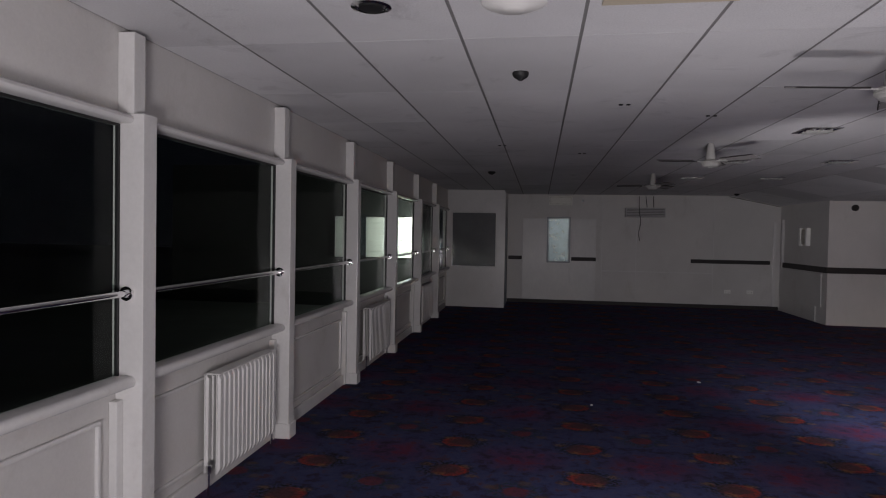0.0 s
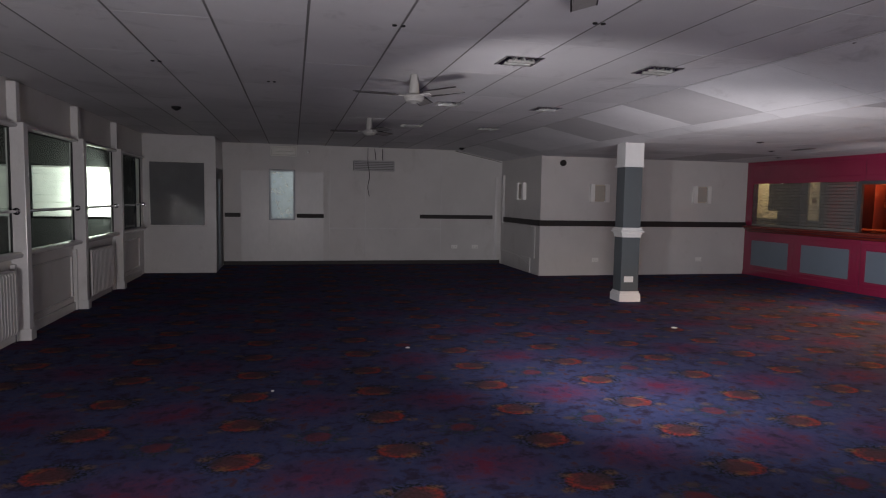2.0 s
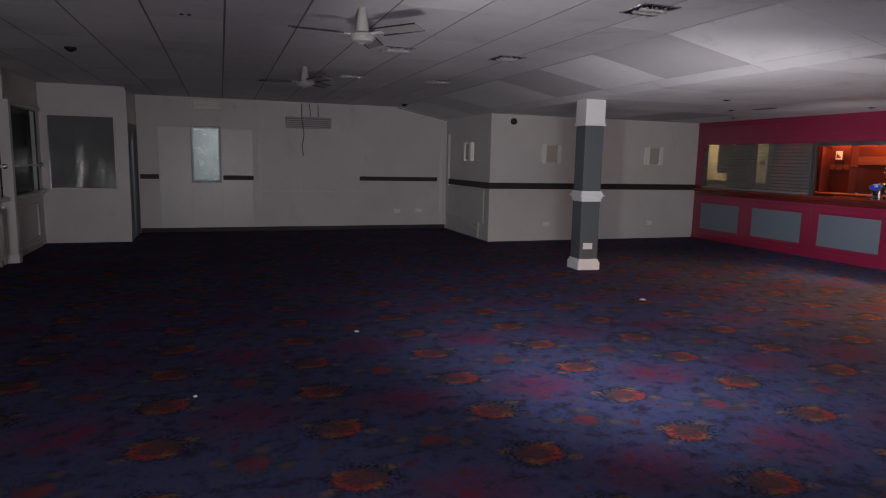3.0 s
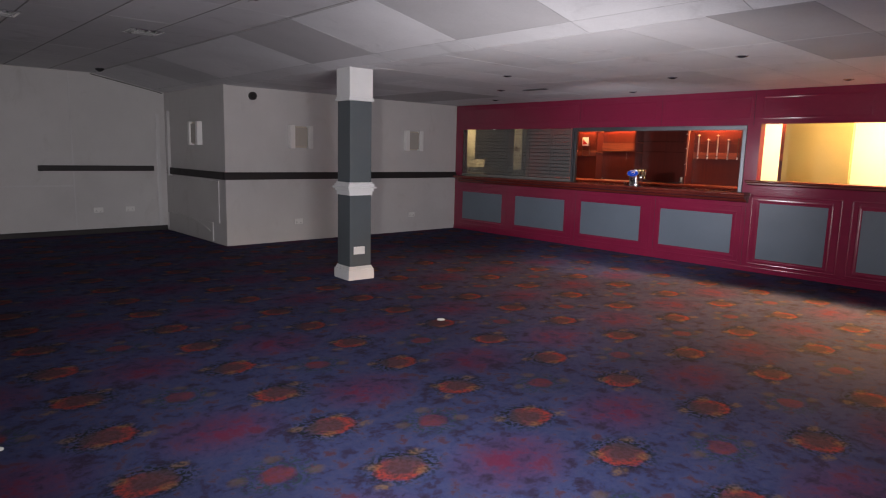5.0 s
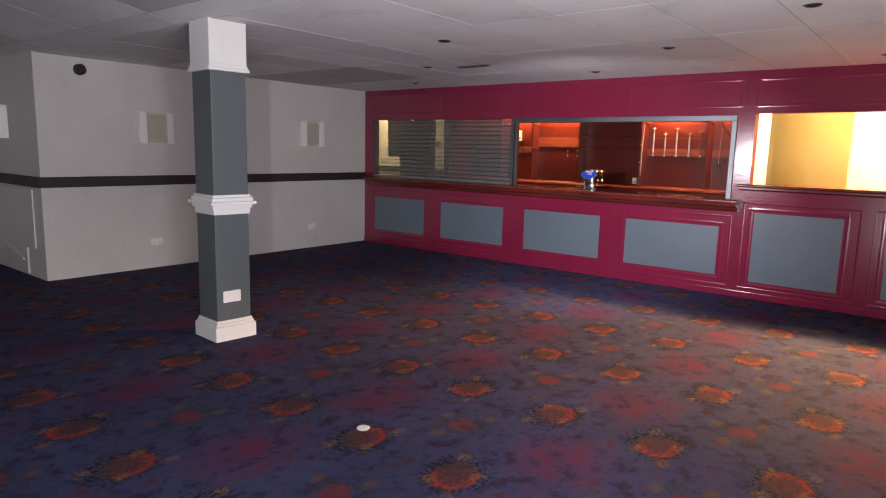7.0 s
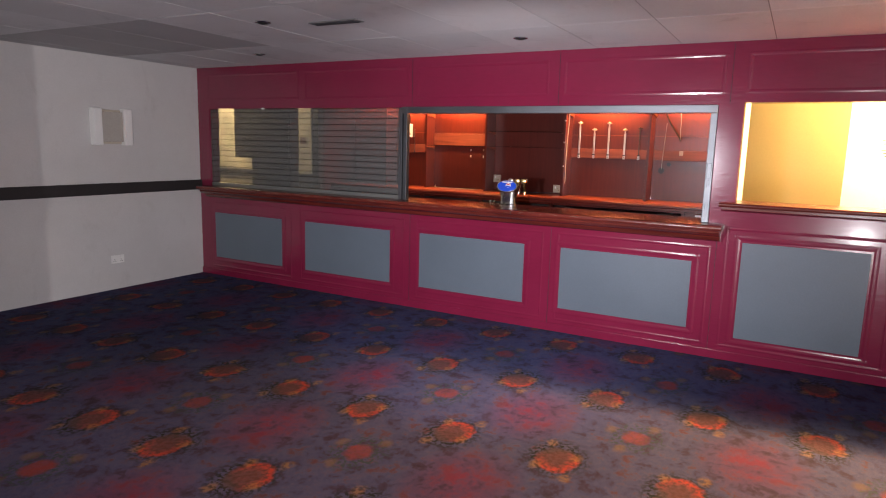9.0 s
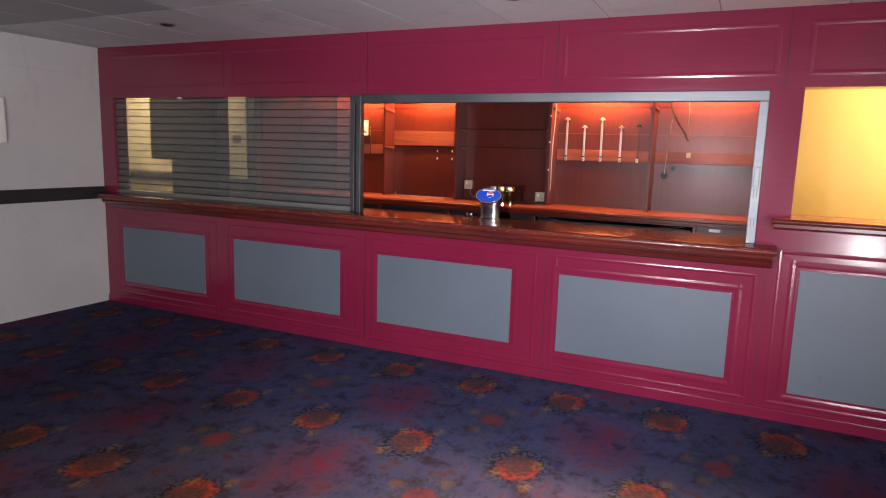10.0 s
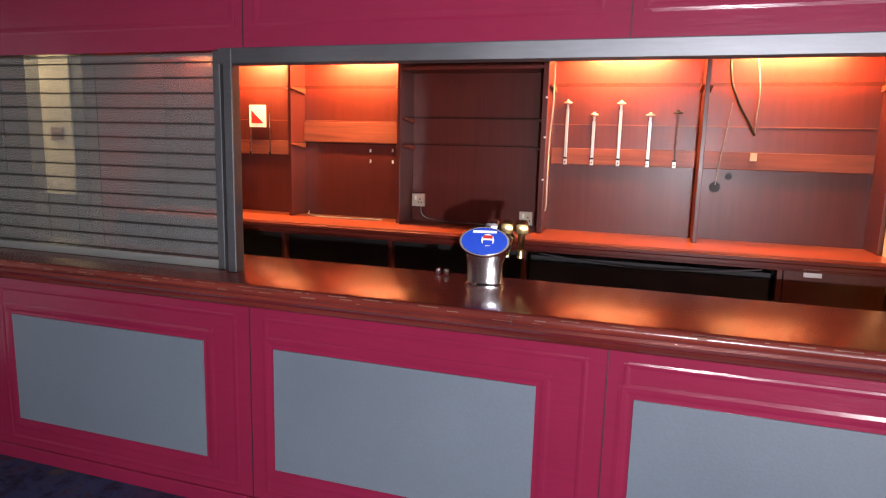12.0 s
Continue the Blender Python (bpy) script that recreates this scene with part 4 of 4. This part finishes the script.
ctr = thing("bar_counter", "worn mahogany bar counter with a moulded edge", "bar counter", at=(0, 0, 0))
bm = B()
extrude_y(bm, top_outline(10.215, 10.78, 1.065, 0.042), 8.26, 13.88)
part("top", bm, COUNTER, ctr, "polished mahogany top", True)
bm = B()
extrude_y(bm, [(XE, 1.0225), (10.262, 1.0225), (10.255, 1.005), (10.275, 0.985), (10.33, 0.972), (10.345, 0.945), (10.38, 0.930), (XE, 0.925)], 8.275, 13.87)
part("edge_moulding", bm, COUNTER, ctr, "dark stepped moulding under the edge", True)
rs = random.Random(11)
for k in range(110):
    y, l = rs.uniform(8.3, 13.2), rs.uniform(0.012, 0.075)
    bm = B()
    if k % 3:
        bx(bm, 10.2190, 10.2240, y, y + l, 1.0560, 1.0560 + rs.uniform(0.0020, 0.0040), 0.0008)
    else:
        z = rs.uniform(1.036, 1.050)
        bx(bm, 10.2138, 10.2180, y, y + l, z, z + rs.uniform(0.0015, 0.0045), 0.0008)
    part("worn_edge", bm, BARE, ctr, "chipped bare wood")
bm = B()
bx(bm, 10.214, 10.216, 9.937, 9.941, 1.028, 1.06)
part("joint", bm, BLACK, ctr)
part("apron", boxes((10.565, 10.60, 8.32, 13.9, 0.0, 1.02)), MAHOGANY, ctr)

srv = thing("servery_shelf", "dark mahogany shelf under the servery opening", "shelf")
bm = B()
extrude_y(bm, top_outline(10.30, 10.72, 1.232, 0.032), 5.45, 8.30)
part("top", bm, COUNTER, srv, "", True)
bm = B()
extrude_y(bm, [(XE, 1.1995), (10.335, 1.1995), (10.335, 1.18), (10.38, 1.165), (XE, 1.16)], 5.47, 8.285)
part("edge_moulding", bm, COUNTER, srv)

# metal frame and roller shutter
fr = thing("shutter_frame", "galvanised steel frame round the bar opening", "frame")
part("head", boxes((XE - 0.022, XE + 0.06, 8.375, 11.19, 1.895, 1.955), bevel=0.004), METAL, fr)
part("jamb", boxes((XE - 0.022, XE + 0.06, 8.375, 8.425, 1.066, 1.8945), bevel=0.004), METAL, fr)
part("post", boxes((XE - 0.024, XE + 0.030, 11.125, 11.165, 1.066, 1.955), bevel=0.005), METAL, fr)
part("guide", boxes((XE + 0.005, XE + 0.05, 11.20, 11.235, 1.066, 1.95), bevel=0.004), METAL, fr)
# Solid black strip paints the dark gap between post and guide.
part("gap_fill", boxes((XE + 0.012, XE + 0.05, 11.166, 11.199, 1.066, 1.95)), BLACK, fr)
part("latch", boxes((XE - 0.03, XE - 0.0225, 8.385, 8.415, 1.40, 1.52), bevel=0.004), METAL, fr, "steel latch plate")
for z in (1.17, 1.34):
    part("catch", boxes((XE - 0.028, XE - 0.0225, 8.39, 8.41, z, z + 0.05), bevel=0.003), METAL, fr)
sh = thing("roller_shutter", "closed grey metal roller shutter over the bar", "shutter", at=(XE + 0.028, 0, 0))
zs, pitch = 1.112, 0.0615
bm = B()
bx(bm, -0.016, 0.012, 11.236, 13.855, 1.066, 1.104, 0.004)
bx(bm, -0.020, -0.0165, 11.236, 13.855, 1.090, 1.098, 0.001)
part("bottom_rail", bm, SLAT, sh, "grey bottom rail")


def slat_mesh(h):
    bm = B()
    extrude_y(bm, [(-0.002, 0.0), (-0.009, 0.004), (-0.013, h * 0.3), (-0.013, h * 0.7), (-0.009, h - 0.004), (-0.002, h), (0.004, h), (0.004, 0.0)], 11.236, 13.855)
    return mesh_of("slat", bm, SLATCLEAR)


full, short = slat_mesh(pitch - 0.0045), slat_mesh(0.034)
for k in range(14):
    ob = new("slat", full if k < 13 else short)
    ob.parent = sh
    ob.location = (0, 0, zs + k * pitch)
for k in range(14):
    part("hinge_rod", boxes((-0.0100, 0.004, 11.236, 13.855, zs + k * pitch - 0.0042, zs + k * pitch - 0.0003)), DADO, sh, "dark joint between slats")
bm = B()
lathe(bm, [(0.018, 0.0), (0.018, -0.008), (0.008, -0.012)], (XE + 0.008, 13.02, 1.952), 12)
whole("cup_hook", bm, PLASTIC, "small white fitting at the shutter's head", "fitting")

# ---------- back bar ----------
bb = thing("back_bar", "mahogany back bar with shelves and dividers, empty", "back bar", at=(0, 0, 0))
XBK, XUP, ZW = 12.63, 12.37, 1.05                 # panels, divider fronts, worktop
part("worktop", boxes((12.085, XBK, 8.27, 13.40, ZW - 0.030, ZW), bevel=0.006), REDTOP, bb, "polished red-brown worktop")
bm = B()
extrude_y(bm, [(12.10, ZW - 0.0305), (12.075, ZW - 0.008), (12.066, ZW - 0.016), (12.066, ZW - 0.034), (12.075, ZW - 0.042), (12.075, ZW - 0.062), (12.10, ZW - 0.070)], 8.27, 13.40)
part("top_edge", bm, COUNTER, bb, "dark moulded worktop edge", True)
part("top_rail", boxes((12.12, 12.14, 8.27, 13.40, ZW - 0.085, ZW - 0.0315), bevel=0.003), COUNTER, bb)
for y, w, d in ((12.71, 0.012, XUP), (12.11, 0.012, 12.42), (11.222, 0.013, XUP), (10.222, 0.018, XUP), (9.267, 0.013, XUP), (8.287, 0.012, XUP)):
    part("divider", boxes((d, XBK, y - w, y + w, ZW + 0.001, 2.32), bevel=0.003), MAHOGANY, bb)
# Canopy and its front stay out of view, added over the strip lamps.
part("canopy", boxes((12.30, XBK, 8.27, 13.40, 2.322, 2.35)), MAHOGANY, bb)
part("canopy_front", boxes((12.285, 12.299, 8.27, 13.40, 2.215, 2.35), bevel=0.003), MAHOGANY, bb)
part("bay_panel", boxes((XBK - 0.012, XBK - 0.001, 10.242, 11.207, ZW + 0.001, 2.32)), MAHOGANY, bb, "dark mahogany panel")
part("soffit", boxes((12.375, XBK - 0.013, 10.242, 11.207, 2.10, 2.12)), MAHOGANY, bb)
RAIL = wood("mahogany_rail", (0.16, 0.034, 0.018), (0.28, 0.068, 0.034), 0.50, "y", 0.05)
BAYS = ((8.301, 9.252), (9.282, 10.202), (11.237, 12.096), (12.124, 12.696))
for k, (y0, y1) in enumerate(BAYS):
    z0, z1 = (1.605, 1.755) if k == 2 else (1.50, 1.608)
    part("rail", boxes((XBK - 0.026, XBK - 0.001, y0, y1, z0, z1), bevel=0.004), RAIL, bb, "lighter red-brown back rail")
    part("panel_bead", boxes((XBK - 0.006, XBK - 0.001, y0, y1, 1.760, 1.767)), RAIL, bb, "thin bead across the panel")
for y0, y1, z in ((11.237, 12.096, 1.597), (10.242, 11.207, 1.605), (10.242, 11.207, 1.79), (9.282, 10.202, 2.008), (8.301, 9.252, 2.008), (11.237, 12.096, 2.0), (12.124, 12.696, 1.995)):
    sg = part("glass_shelf", boxes((12.43, XBK - 0.03, y0, y1, z - 0.003, z + 0.003)), SHELFGLASS, bb, "clear glass shelf")
    for yy, s in ((y0, 1), (y1, -1)):
        bm = B()
        a = [bm.verts.new((x, yy, zz)) for x, zz in ((12.40, z - 0.004), (XBK - 0.03, z - 0.004), (XBK - 0.03, z - 0.040), (12.40, z - 0.014))]
        bm.faces.new(a)
        r = bmesh.ops.extrude_face_region(bm, geom=bm.faces[:])
        bmesh.ops.translate(bm, vec=(0, s * 0.018, 0), verts=[v for v in r["geom"] if isinstance(v, bmesh.types.BMVert)])
        part("bracket", bm, RAIL, sg, "tapered wooden shelf bracket")
for y in (12.0, 11.18, 10.27, 8.82):
    part("base_post", boxes((12.14, 12.20, y - 0.014, y + 0.014, 0.0, ZW - 0.031), bevel=0.003), MAHOGANY, bb)
# Black sheet stands in for the shade under the worktop.
part("base_shade", boxes((12.52, 12.56, 8.27, 13.40, 0.0, ZW - 0.031)), BLACK, bb, "black board that paints the shade under the worktop")
part("base_door", boxes((12.155, 12.17, 8.30, 8.80, 0.20, ZW - 0.04), bevel=0.003), MAHOGANY, bb)
# Pale colour stands for warm light on the end panel's front edge.
part("lit_edge_strip", boxes((12.27, 12.37, 8.262, 8.274, ZW - 0.2, 2.32), bevel=0.003), PALE, bb, "pale strip painting the warm-lit front edge of the end panel")
part("end_panel", boxes((12.28, 12.62, 8.20, 8.261, 0.0, 2.32), bevel=0.003), MAHOGANY, bb, "mahogany end panel")
wb = thing("fridge", "dark low bottle fridge under the worktop", "fridge", at=(12.18, 8.85, 0))
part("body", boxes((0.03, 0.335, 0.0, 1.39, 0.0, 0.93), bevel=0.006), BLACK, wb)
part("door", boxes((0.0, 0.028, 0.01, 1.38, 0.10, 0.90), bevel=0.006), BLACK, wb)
bm = B()
pipe(bm, [(-0.03, 0.06 + 1.26 * k / 10, 0.955 - 0.045 * math.sin(math.pi * k / 10)) for k in range(11)], 0.006, 6)
part("handle", bm, METAL, wb, "thin curved handle", True)
whole("label_plate", boxes((12.149, 12.1545, 8.61, 8.70, 0.932, 0.957)), PLASTIC, "small white label plate on the cupboard", "label")

NICKEL = surface("brushed_nickel", (0.52, 0.50, 0.47), 0.36, 0.8, big=0.06, small=0.05, bump=0.02)
DARKMETAL = surface("dark_bracket_metal", (0.10, 0.085, 0.075), 0.5, 0.7, big=0.3, small=0.3, bump=0.1, scale=20)
for k, (y, zt) in enumerate(((10.105, 1.912), (9.93, 1.835), (9.762, 1.910), (9.577, 1.836), (9.413, 1.852))):
    t = thing("optic_bracket", "chrome spirit optic bracket on the back rail, empty" if k < 4 else "dark optic bracket on the back rail", "optic bracket", "optic brackets", (XBK - 0.026, y, 0))
    part("bar", boxes((-0.018, -0.006, -0.010 if k < 4 else -0.005, 0.010 if k < 4 else 0.005, 1.548, zt - 0.05), bevel=0.003), NICKEL if k < 4 else DARKMETAL, t)
    part("neck", boxes((-0.016, -0.008, -0.007, 0.007, zt - 0.0495, zt - 0.018), bevel=0.002), NICKEL if k < 4 else DARKMETAL, t)
    part("foot", boxes((-0.022, 0.0, -0.011, 0.011, 1.497, 1.535), bevel=0.003), NICKEL, t)
    part("clamp", boxes((-0.03, 0.0, -0.013, 0.013, 1.5355, 1.5475), bevel=0.002), BLACK, t)
    part("screw", boxes((-0.024, -0.022, -0.004, 0.004, 1.510, 1.518)), BLACK, t)
    bm = B()
    lathe(bm, [(0.010, 0.0), (0.030, 0.006), (0.028, 0.012), (0.010, 0.020), (0.007, 0.028)], (-0.012, 0, zt - 0.0175), 12)
    part("cap", bm, NICKEL if k < 4 else BLACK, t, "small flared cap", True)


def bar_socket(y, z):
    t = thing("power_socket", "cream square power socket on the mahogany back", "socket", "bar sockets", (XBK - 0.0125, y, z))
    part("plate", boxes((-0.034, 0, -0.046, 0.046, -0.046, 0.046), bevel=0.004), CREAM, t)
    part("rocker", boxes((-0.038, -0.034, 0.008, 0.026, 0.002, 0.032), bevel=0.002), PLASTIC, t)
    for dy, dz in ((-0.016, 0.006), (-0.026, -0.016), (-0.006, -0.016)):
        part("pin_hole", boxes((-0.0355, -0.034, dy - 0.004, dy + 0.004, dz - 0.005, dz + 0.005)), BLACK, t)


def cord(pts, r, mat, label):
    bm = B()
    pipe(bm, pts, r, 7)
    whole("cable", bm, mat, label, "cable", "cables")


bar_socket(11.150, 1.205)
bar_socket(10.352, 1.117)
cord([(12.60, 11.13, 1.158), (12.60, 11.12, 1.10), (12.61, 11.04, 1.066), (12.60, 10.8, 1.057), (12.60, 10.5, 1.057), (12.60, 10.38, 1.07)], 0.004, METAL, "thin grey flex trailing between the sockets")
cord([(12.362, 10.170, 2.30), (12.360, 10.166, 1.90), (12.362, 10.178, 1.70), (12.360, 10.182, 1.45), (12.362, 10.180, 1.26), (12.368, 10.186, 1.20)], 0.005, CREAM, "pale clipped cable down the divider")
for z in (1.92, 1.67, 1.40):
    whole("wall_clip", boxes((12.354, 12.3695, 10.205, 10.217, z - 0.006, z + 0.006), bevel=0.002), PLASTIC, "small white clip on the divider", "clip", "wall clips")
cord([(12.52, 9.16, 2.32), (12.50, 9.13, 2.05), (12.49, 9.10, 1.95), (12.52, 9.06, 1.87), (12.55, 9.0, 1.78), (12.56, 8.965, 1.71)], 0.008, BLACK, "loose black cable hanging from the canopy")
cord([(12.50, 9.02, 2.32), (12.50, 8.97, 2.00), (12.53, 8.97, 1.80), (12.56, 8.965, 1.72)], 0.004, DIFFUSER, "thin brown flex hanging from the canopy")
cord([(12.50, 9.11, 1.90), (12.55, 9.13, 1.70), (12.60, 9.15, 1.50), (12.62, 9.157, 1.40)], 0.003, CREAM, "thin pale flex down to a cable hole")
for y, z, r in ((9.158, 1.385, 0.034), (9.082, 1.455, 0.022)):
    bm = B()
    tube(bm, (XBK - 0.004, y, z), (XBK, y, z), r, 16)
    whole("cable_grommet", bm, BLACK, "black round cable hole in the panel", "grommet", "cable holes")
cord([(12.58, 12.04, 1.075), (12.50, 11.98, 1.056), (12.46, 11.7, 1.055), (12.50, 11.4, 1.055)], 0.004, CREAM, "thin white flex lying on the worktop")
for y, z in ((11.55, 1.552), (11.371, 1.557), (11.549, 1.474), (11.37, 1.473), (11.304, 1.344)):
    whole("wall_clip", boxes((XBK - 0.008, XBK, y - 0.006, y + 0.006, z - 0.014, z + 0.010), bevel=0.002), PLASTIC, "small white clip on the panel", "clip", "wall clips")
whole("wall_switch", boxes((XBK - 0.036, XBK - 0.0265, 8.935, 8.975, 1.555, 1.605), bevel=0.003), CREAM, "small cream switch on the back rail", "switch")

cd = thing("price_card", "small cream card with a red corner, propped on rods", "card", at=(XBK - 0.06, 12.48, 1.79))
part("card", boxes((-0.006, 0, -0.075, 0.075, -0.085, 0.085), bevel=0.003), PAPER, cd)
bm = B()
a = [bm.verts.new((-0.0075, y, z)) for y, z in ((-0.055, -0.055), (0.055, -0.055), (0.055, 0.045))]
bm.faces.new(a)
r = bmesh.ops.extrude_face_region(bm, geom=bm.faces[:])
bmesh.ops.translate(bm, vec=(0.001, 0, 0), verts=[v for v in r["geom"] if isinstance(v, bmesh.types.BMVert)])
part("print", bm, RED, cd, "red printed triangle")
for y in (0.075, -0.10):
    bm = B()
    tube(bm, (0.01, y, -0.27), (0.01, y, 0.02), 0.006, 8)
    tube(bm, (0.01, y, -0.295), (0.01, y, -0.27), 0.013, 8)
    part("rod", bm, CHROME, cd)

# drink tap on the counter
tp = thing("drink_tap", "chrome drinks tap with a blue oval badge on the bar", "beer tap", at=(10.60, 10.13, 1.066), turn=12)
bm = B()
rings = []
for rx, ry, z, shift in ((0.058, 0.078, 0.0, 0.0), (0.058, 0.078, 0.008, 0.0), (0.050, 0.070, 0.016, 0.0), (0.050, 0.070, 0.06, 0.0), (0.053, 0.074, 0.10, 0.0), (0.060, 0.086, 0.14, -0.004), (0.066, 0.098, 0.175, -0.010), (0.066, 0.100, 0.195, -0.012), (0.055, 0.088, 0.212, -0.010)):
    ring = []
    for k in range(32):
        c, n = math.cos(2 * math.pi * k / 32), math.sin(2 * math.pi * k / 32)
        ring.append(bm.verts.new((math.copysign(abs(c) ** 0.6, c) * rx, shift + math.copysign(abs(n) ** 0.6, n) * ry, z)))
    rings.append(ring)
for a, b in zip(rings, rings[1:]):
    for k in range(32):
        bm.faces.new((a[k], a[(k + 1) % 32], b[(k + 1) % 32], b[k]))
bm.faces.new(rings[-1])
part("body", bm, CHROME, tp, "", True)
tilt = Matrix.Translation((-0.068, 0.004, 0.180)) @ Matrix.Rotation(radians(-62), 4, "Y") @ Matrix.Rotation(radians(0), 4, "Z")
bm = B()
lathe(bm, [(0.095, -0.012), (0.098, 0.0), (0.094, 0.008)], n=36)
bmesh.ops.scale(bm, vec=(0.62, 1.0, 1), verts=bm.verts[:])
bmesh.ops.transform(bm, matrix=tilt, verts=bm.verts[:])
badge = part("badge", bm, CHROME, tp, "chrome badge rim", True)
bm = B()
lathe(bm, [(0.086, 0.008), (0.086, 0.011), (0.070, 0.0125)], n=36)
bmesh.ops.scale(bm, vec=(0.62, 1.0, 1), verts=bm.verts[:])
bmesh.ops.transform(bm, matrix=tilt, verts=bm.verts[:])
part("face", bm, BLUE, badge, "blue oval face", True)
bm = B()
lathe(bm, [(0.024, 0.0125), (0.024, 0.0138)], (0.004, -0.012, 0), n=24)
bmesh.ops.transform(bm, matrix=tilt, verts=bm.verts[:])
part("emblem", bm, PLASTIC, badge, "white round emblem")
for dx, h, mt in ((0.016, 0.006, RED), (-0.008, 0.010, BLUE)):
    bm = B()
    bx(bm, dx - h, dx + h, -0.030, 0.006, 0.0138, 0.0146, 0.002)
    bmesh.ops.transform(bm, matrix=tilt, verts=bm.verts[:])
    part("emblem_band", bm, mt, badge)
bm = B()
bx(bm, 0.032, 0.042, -0.045, 0.045, 0.0122, 0.0138, 0.001)
bmesh.ops.transform(bm, matrix=tilt, verts=bm.verts[:])
part("name_bar", bm, PLASTIC, badge, "pale bar in place of a name")
for k, y in enumerate((-0.135, -0.078, -0.020)):
    bm = B()
    bx(bm, -0.035, 0.11, y - 0.026, y + 0.026, 0.208, 0.252, 0.016)
    lever = part("lever", bm, CHROME if k > 1 else BRASS, tp, "" if k else "worn brass lever", True)
    bm = B()
    pipe(bm, [(0.02, y, 0.215), (0.035, y, 0.175), (0.075, y, 0.145), (0.078, y, 0.10)], 0.014, 10)
    part("spout", bm, CHROME if k else BRASS, lever, "", True)
for y in (10.32, 10.355):
    gk = B()
    lathe(gk, [(0.010, 0), (0.013, 0.004), (0.012, 0.028), (0.006, 0.032)], (10.70, y, 1.066), 10)
    whole("bottle_stopper", gk, CHROME, "small chrome bottle stopper on the bar", "stopper", "bottle stoppers", smooth=True)
# servery notices
for y, z, w, h in ((7.02, 1.665, 0.15, 0.11), (6.40, 1.62, 0.10, 0.14)):
    nt_ = thing("notice", "white printed paper notice on the kitchen wall", "notice", "kitchen notices", (12.636, y, z))
    part("sheet", boxes((-0.003, 0.003, -w, w, -h, h)), PAPER, nt_)
    for k in range(6):
        part("print_line", boxes((-0.0045, -0.003, -w * 0.75, w * (0.75 - 0.1 * (k % 3)), h * 0.75 - k * h * 0.27, h * 0.75 - k * h * 0.27 + 0.012)), INK, nt_)

# store room seen through the clear shutter: dark cabinets with pale wall showing between
structure("wall_store", boxes((11.95, 12.05, 13.495, 16.6, 0, 2.55), (11.835, 11.95, 13.545, 13.82, 1.175, 2.55)), PALE, "pale wall of the store behind the shutter", "wall")
# Made-up cabinets and shelf, shaped to the dark areas in the camera's view.
for x, y0, y1, z1, lab in ((11.88, 13.425, 13.542, 2.50, "tall dark grey cabinet behind the shutter"), (11.88, 13.823, 14.55, 2.50, "tall dark grey cabinet beside the pale wall"), (11.88, 13.546, 13.819, 1.17, "low dark unit between the cabinets"), (11.88, 14.555, 16.55, 0.93, "long low dark unit under the pale wall")):
    t = thing("store_cabinet", lab, "cabinet", "store cabinets", (x, (y0 + y1) / 2, 0))
    d = (y1 - y0) / 2
    part("body", boxes((-0.02, 0.068, -d, d, 0.0, z1), bevel=0.004), DARKUNIT, t)
    part("door", boxes((-0.036, -0.021, -d + 0.004, d - 0.004, 0.05, z1 - 0.02), bevel=0.003), DARKUNIT, t)
whole("store_shelf", boxes((11.86, 11.948, 14.56, 16.55, 1.09, 1.19), bevel=0.003), DARKUNIT, "dark shelf across the pale store wall", "shelf")
whole("wall_switch", boxes((11.826, 11.8345, 13.625, 13.735, 1.57, 1.66), bevel=0.003), BARE, "brown switch plate on the pale wall", "switch")

# Step follows the dark outline from the camera's view.
unit = thing("store_cabinet", "dark stepped tall cabinet standing behind the counter", "cabinet", "store cabinets", at=(11.10, 13.25, 0))
part("body", boxes((0.0, 0.16, 0.0, 0.64, 0.0, 1.380), bevel=0.004), DARKUNIT, unit)
part("upper_body", boxes((0.0, 0.16, 0.0, 0.93, 1.3805, 2.20), bevel=0.004), DARKUNIT, unit)
part("door", boxes((-0.012, -0.001, 0.01, 0.92, 1.395, 2.19), bevel=0.003), DARKUNIT, unit)
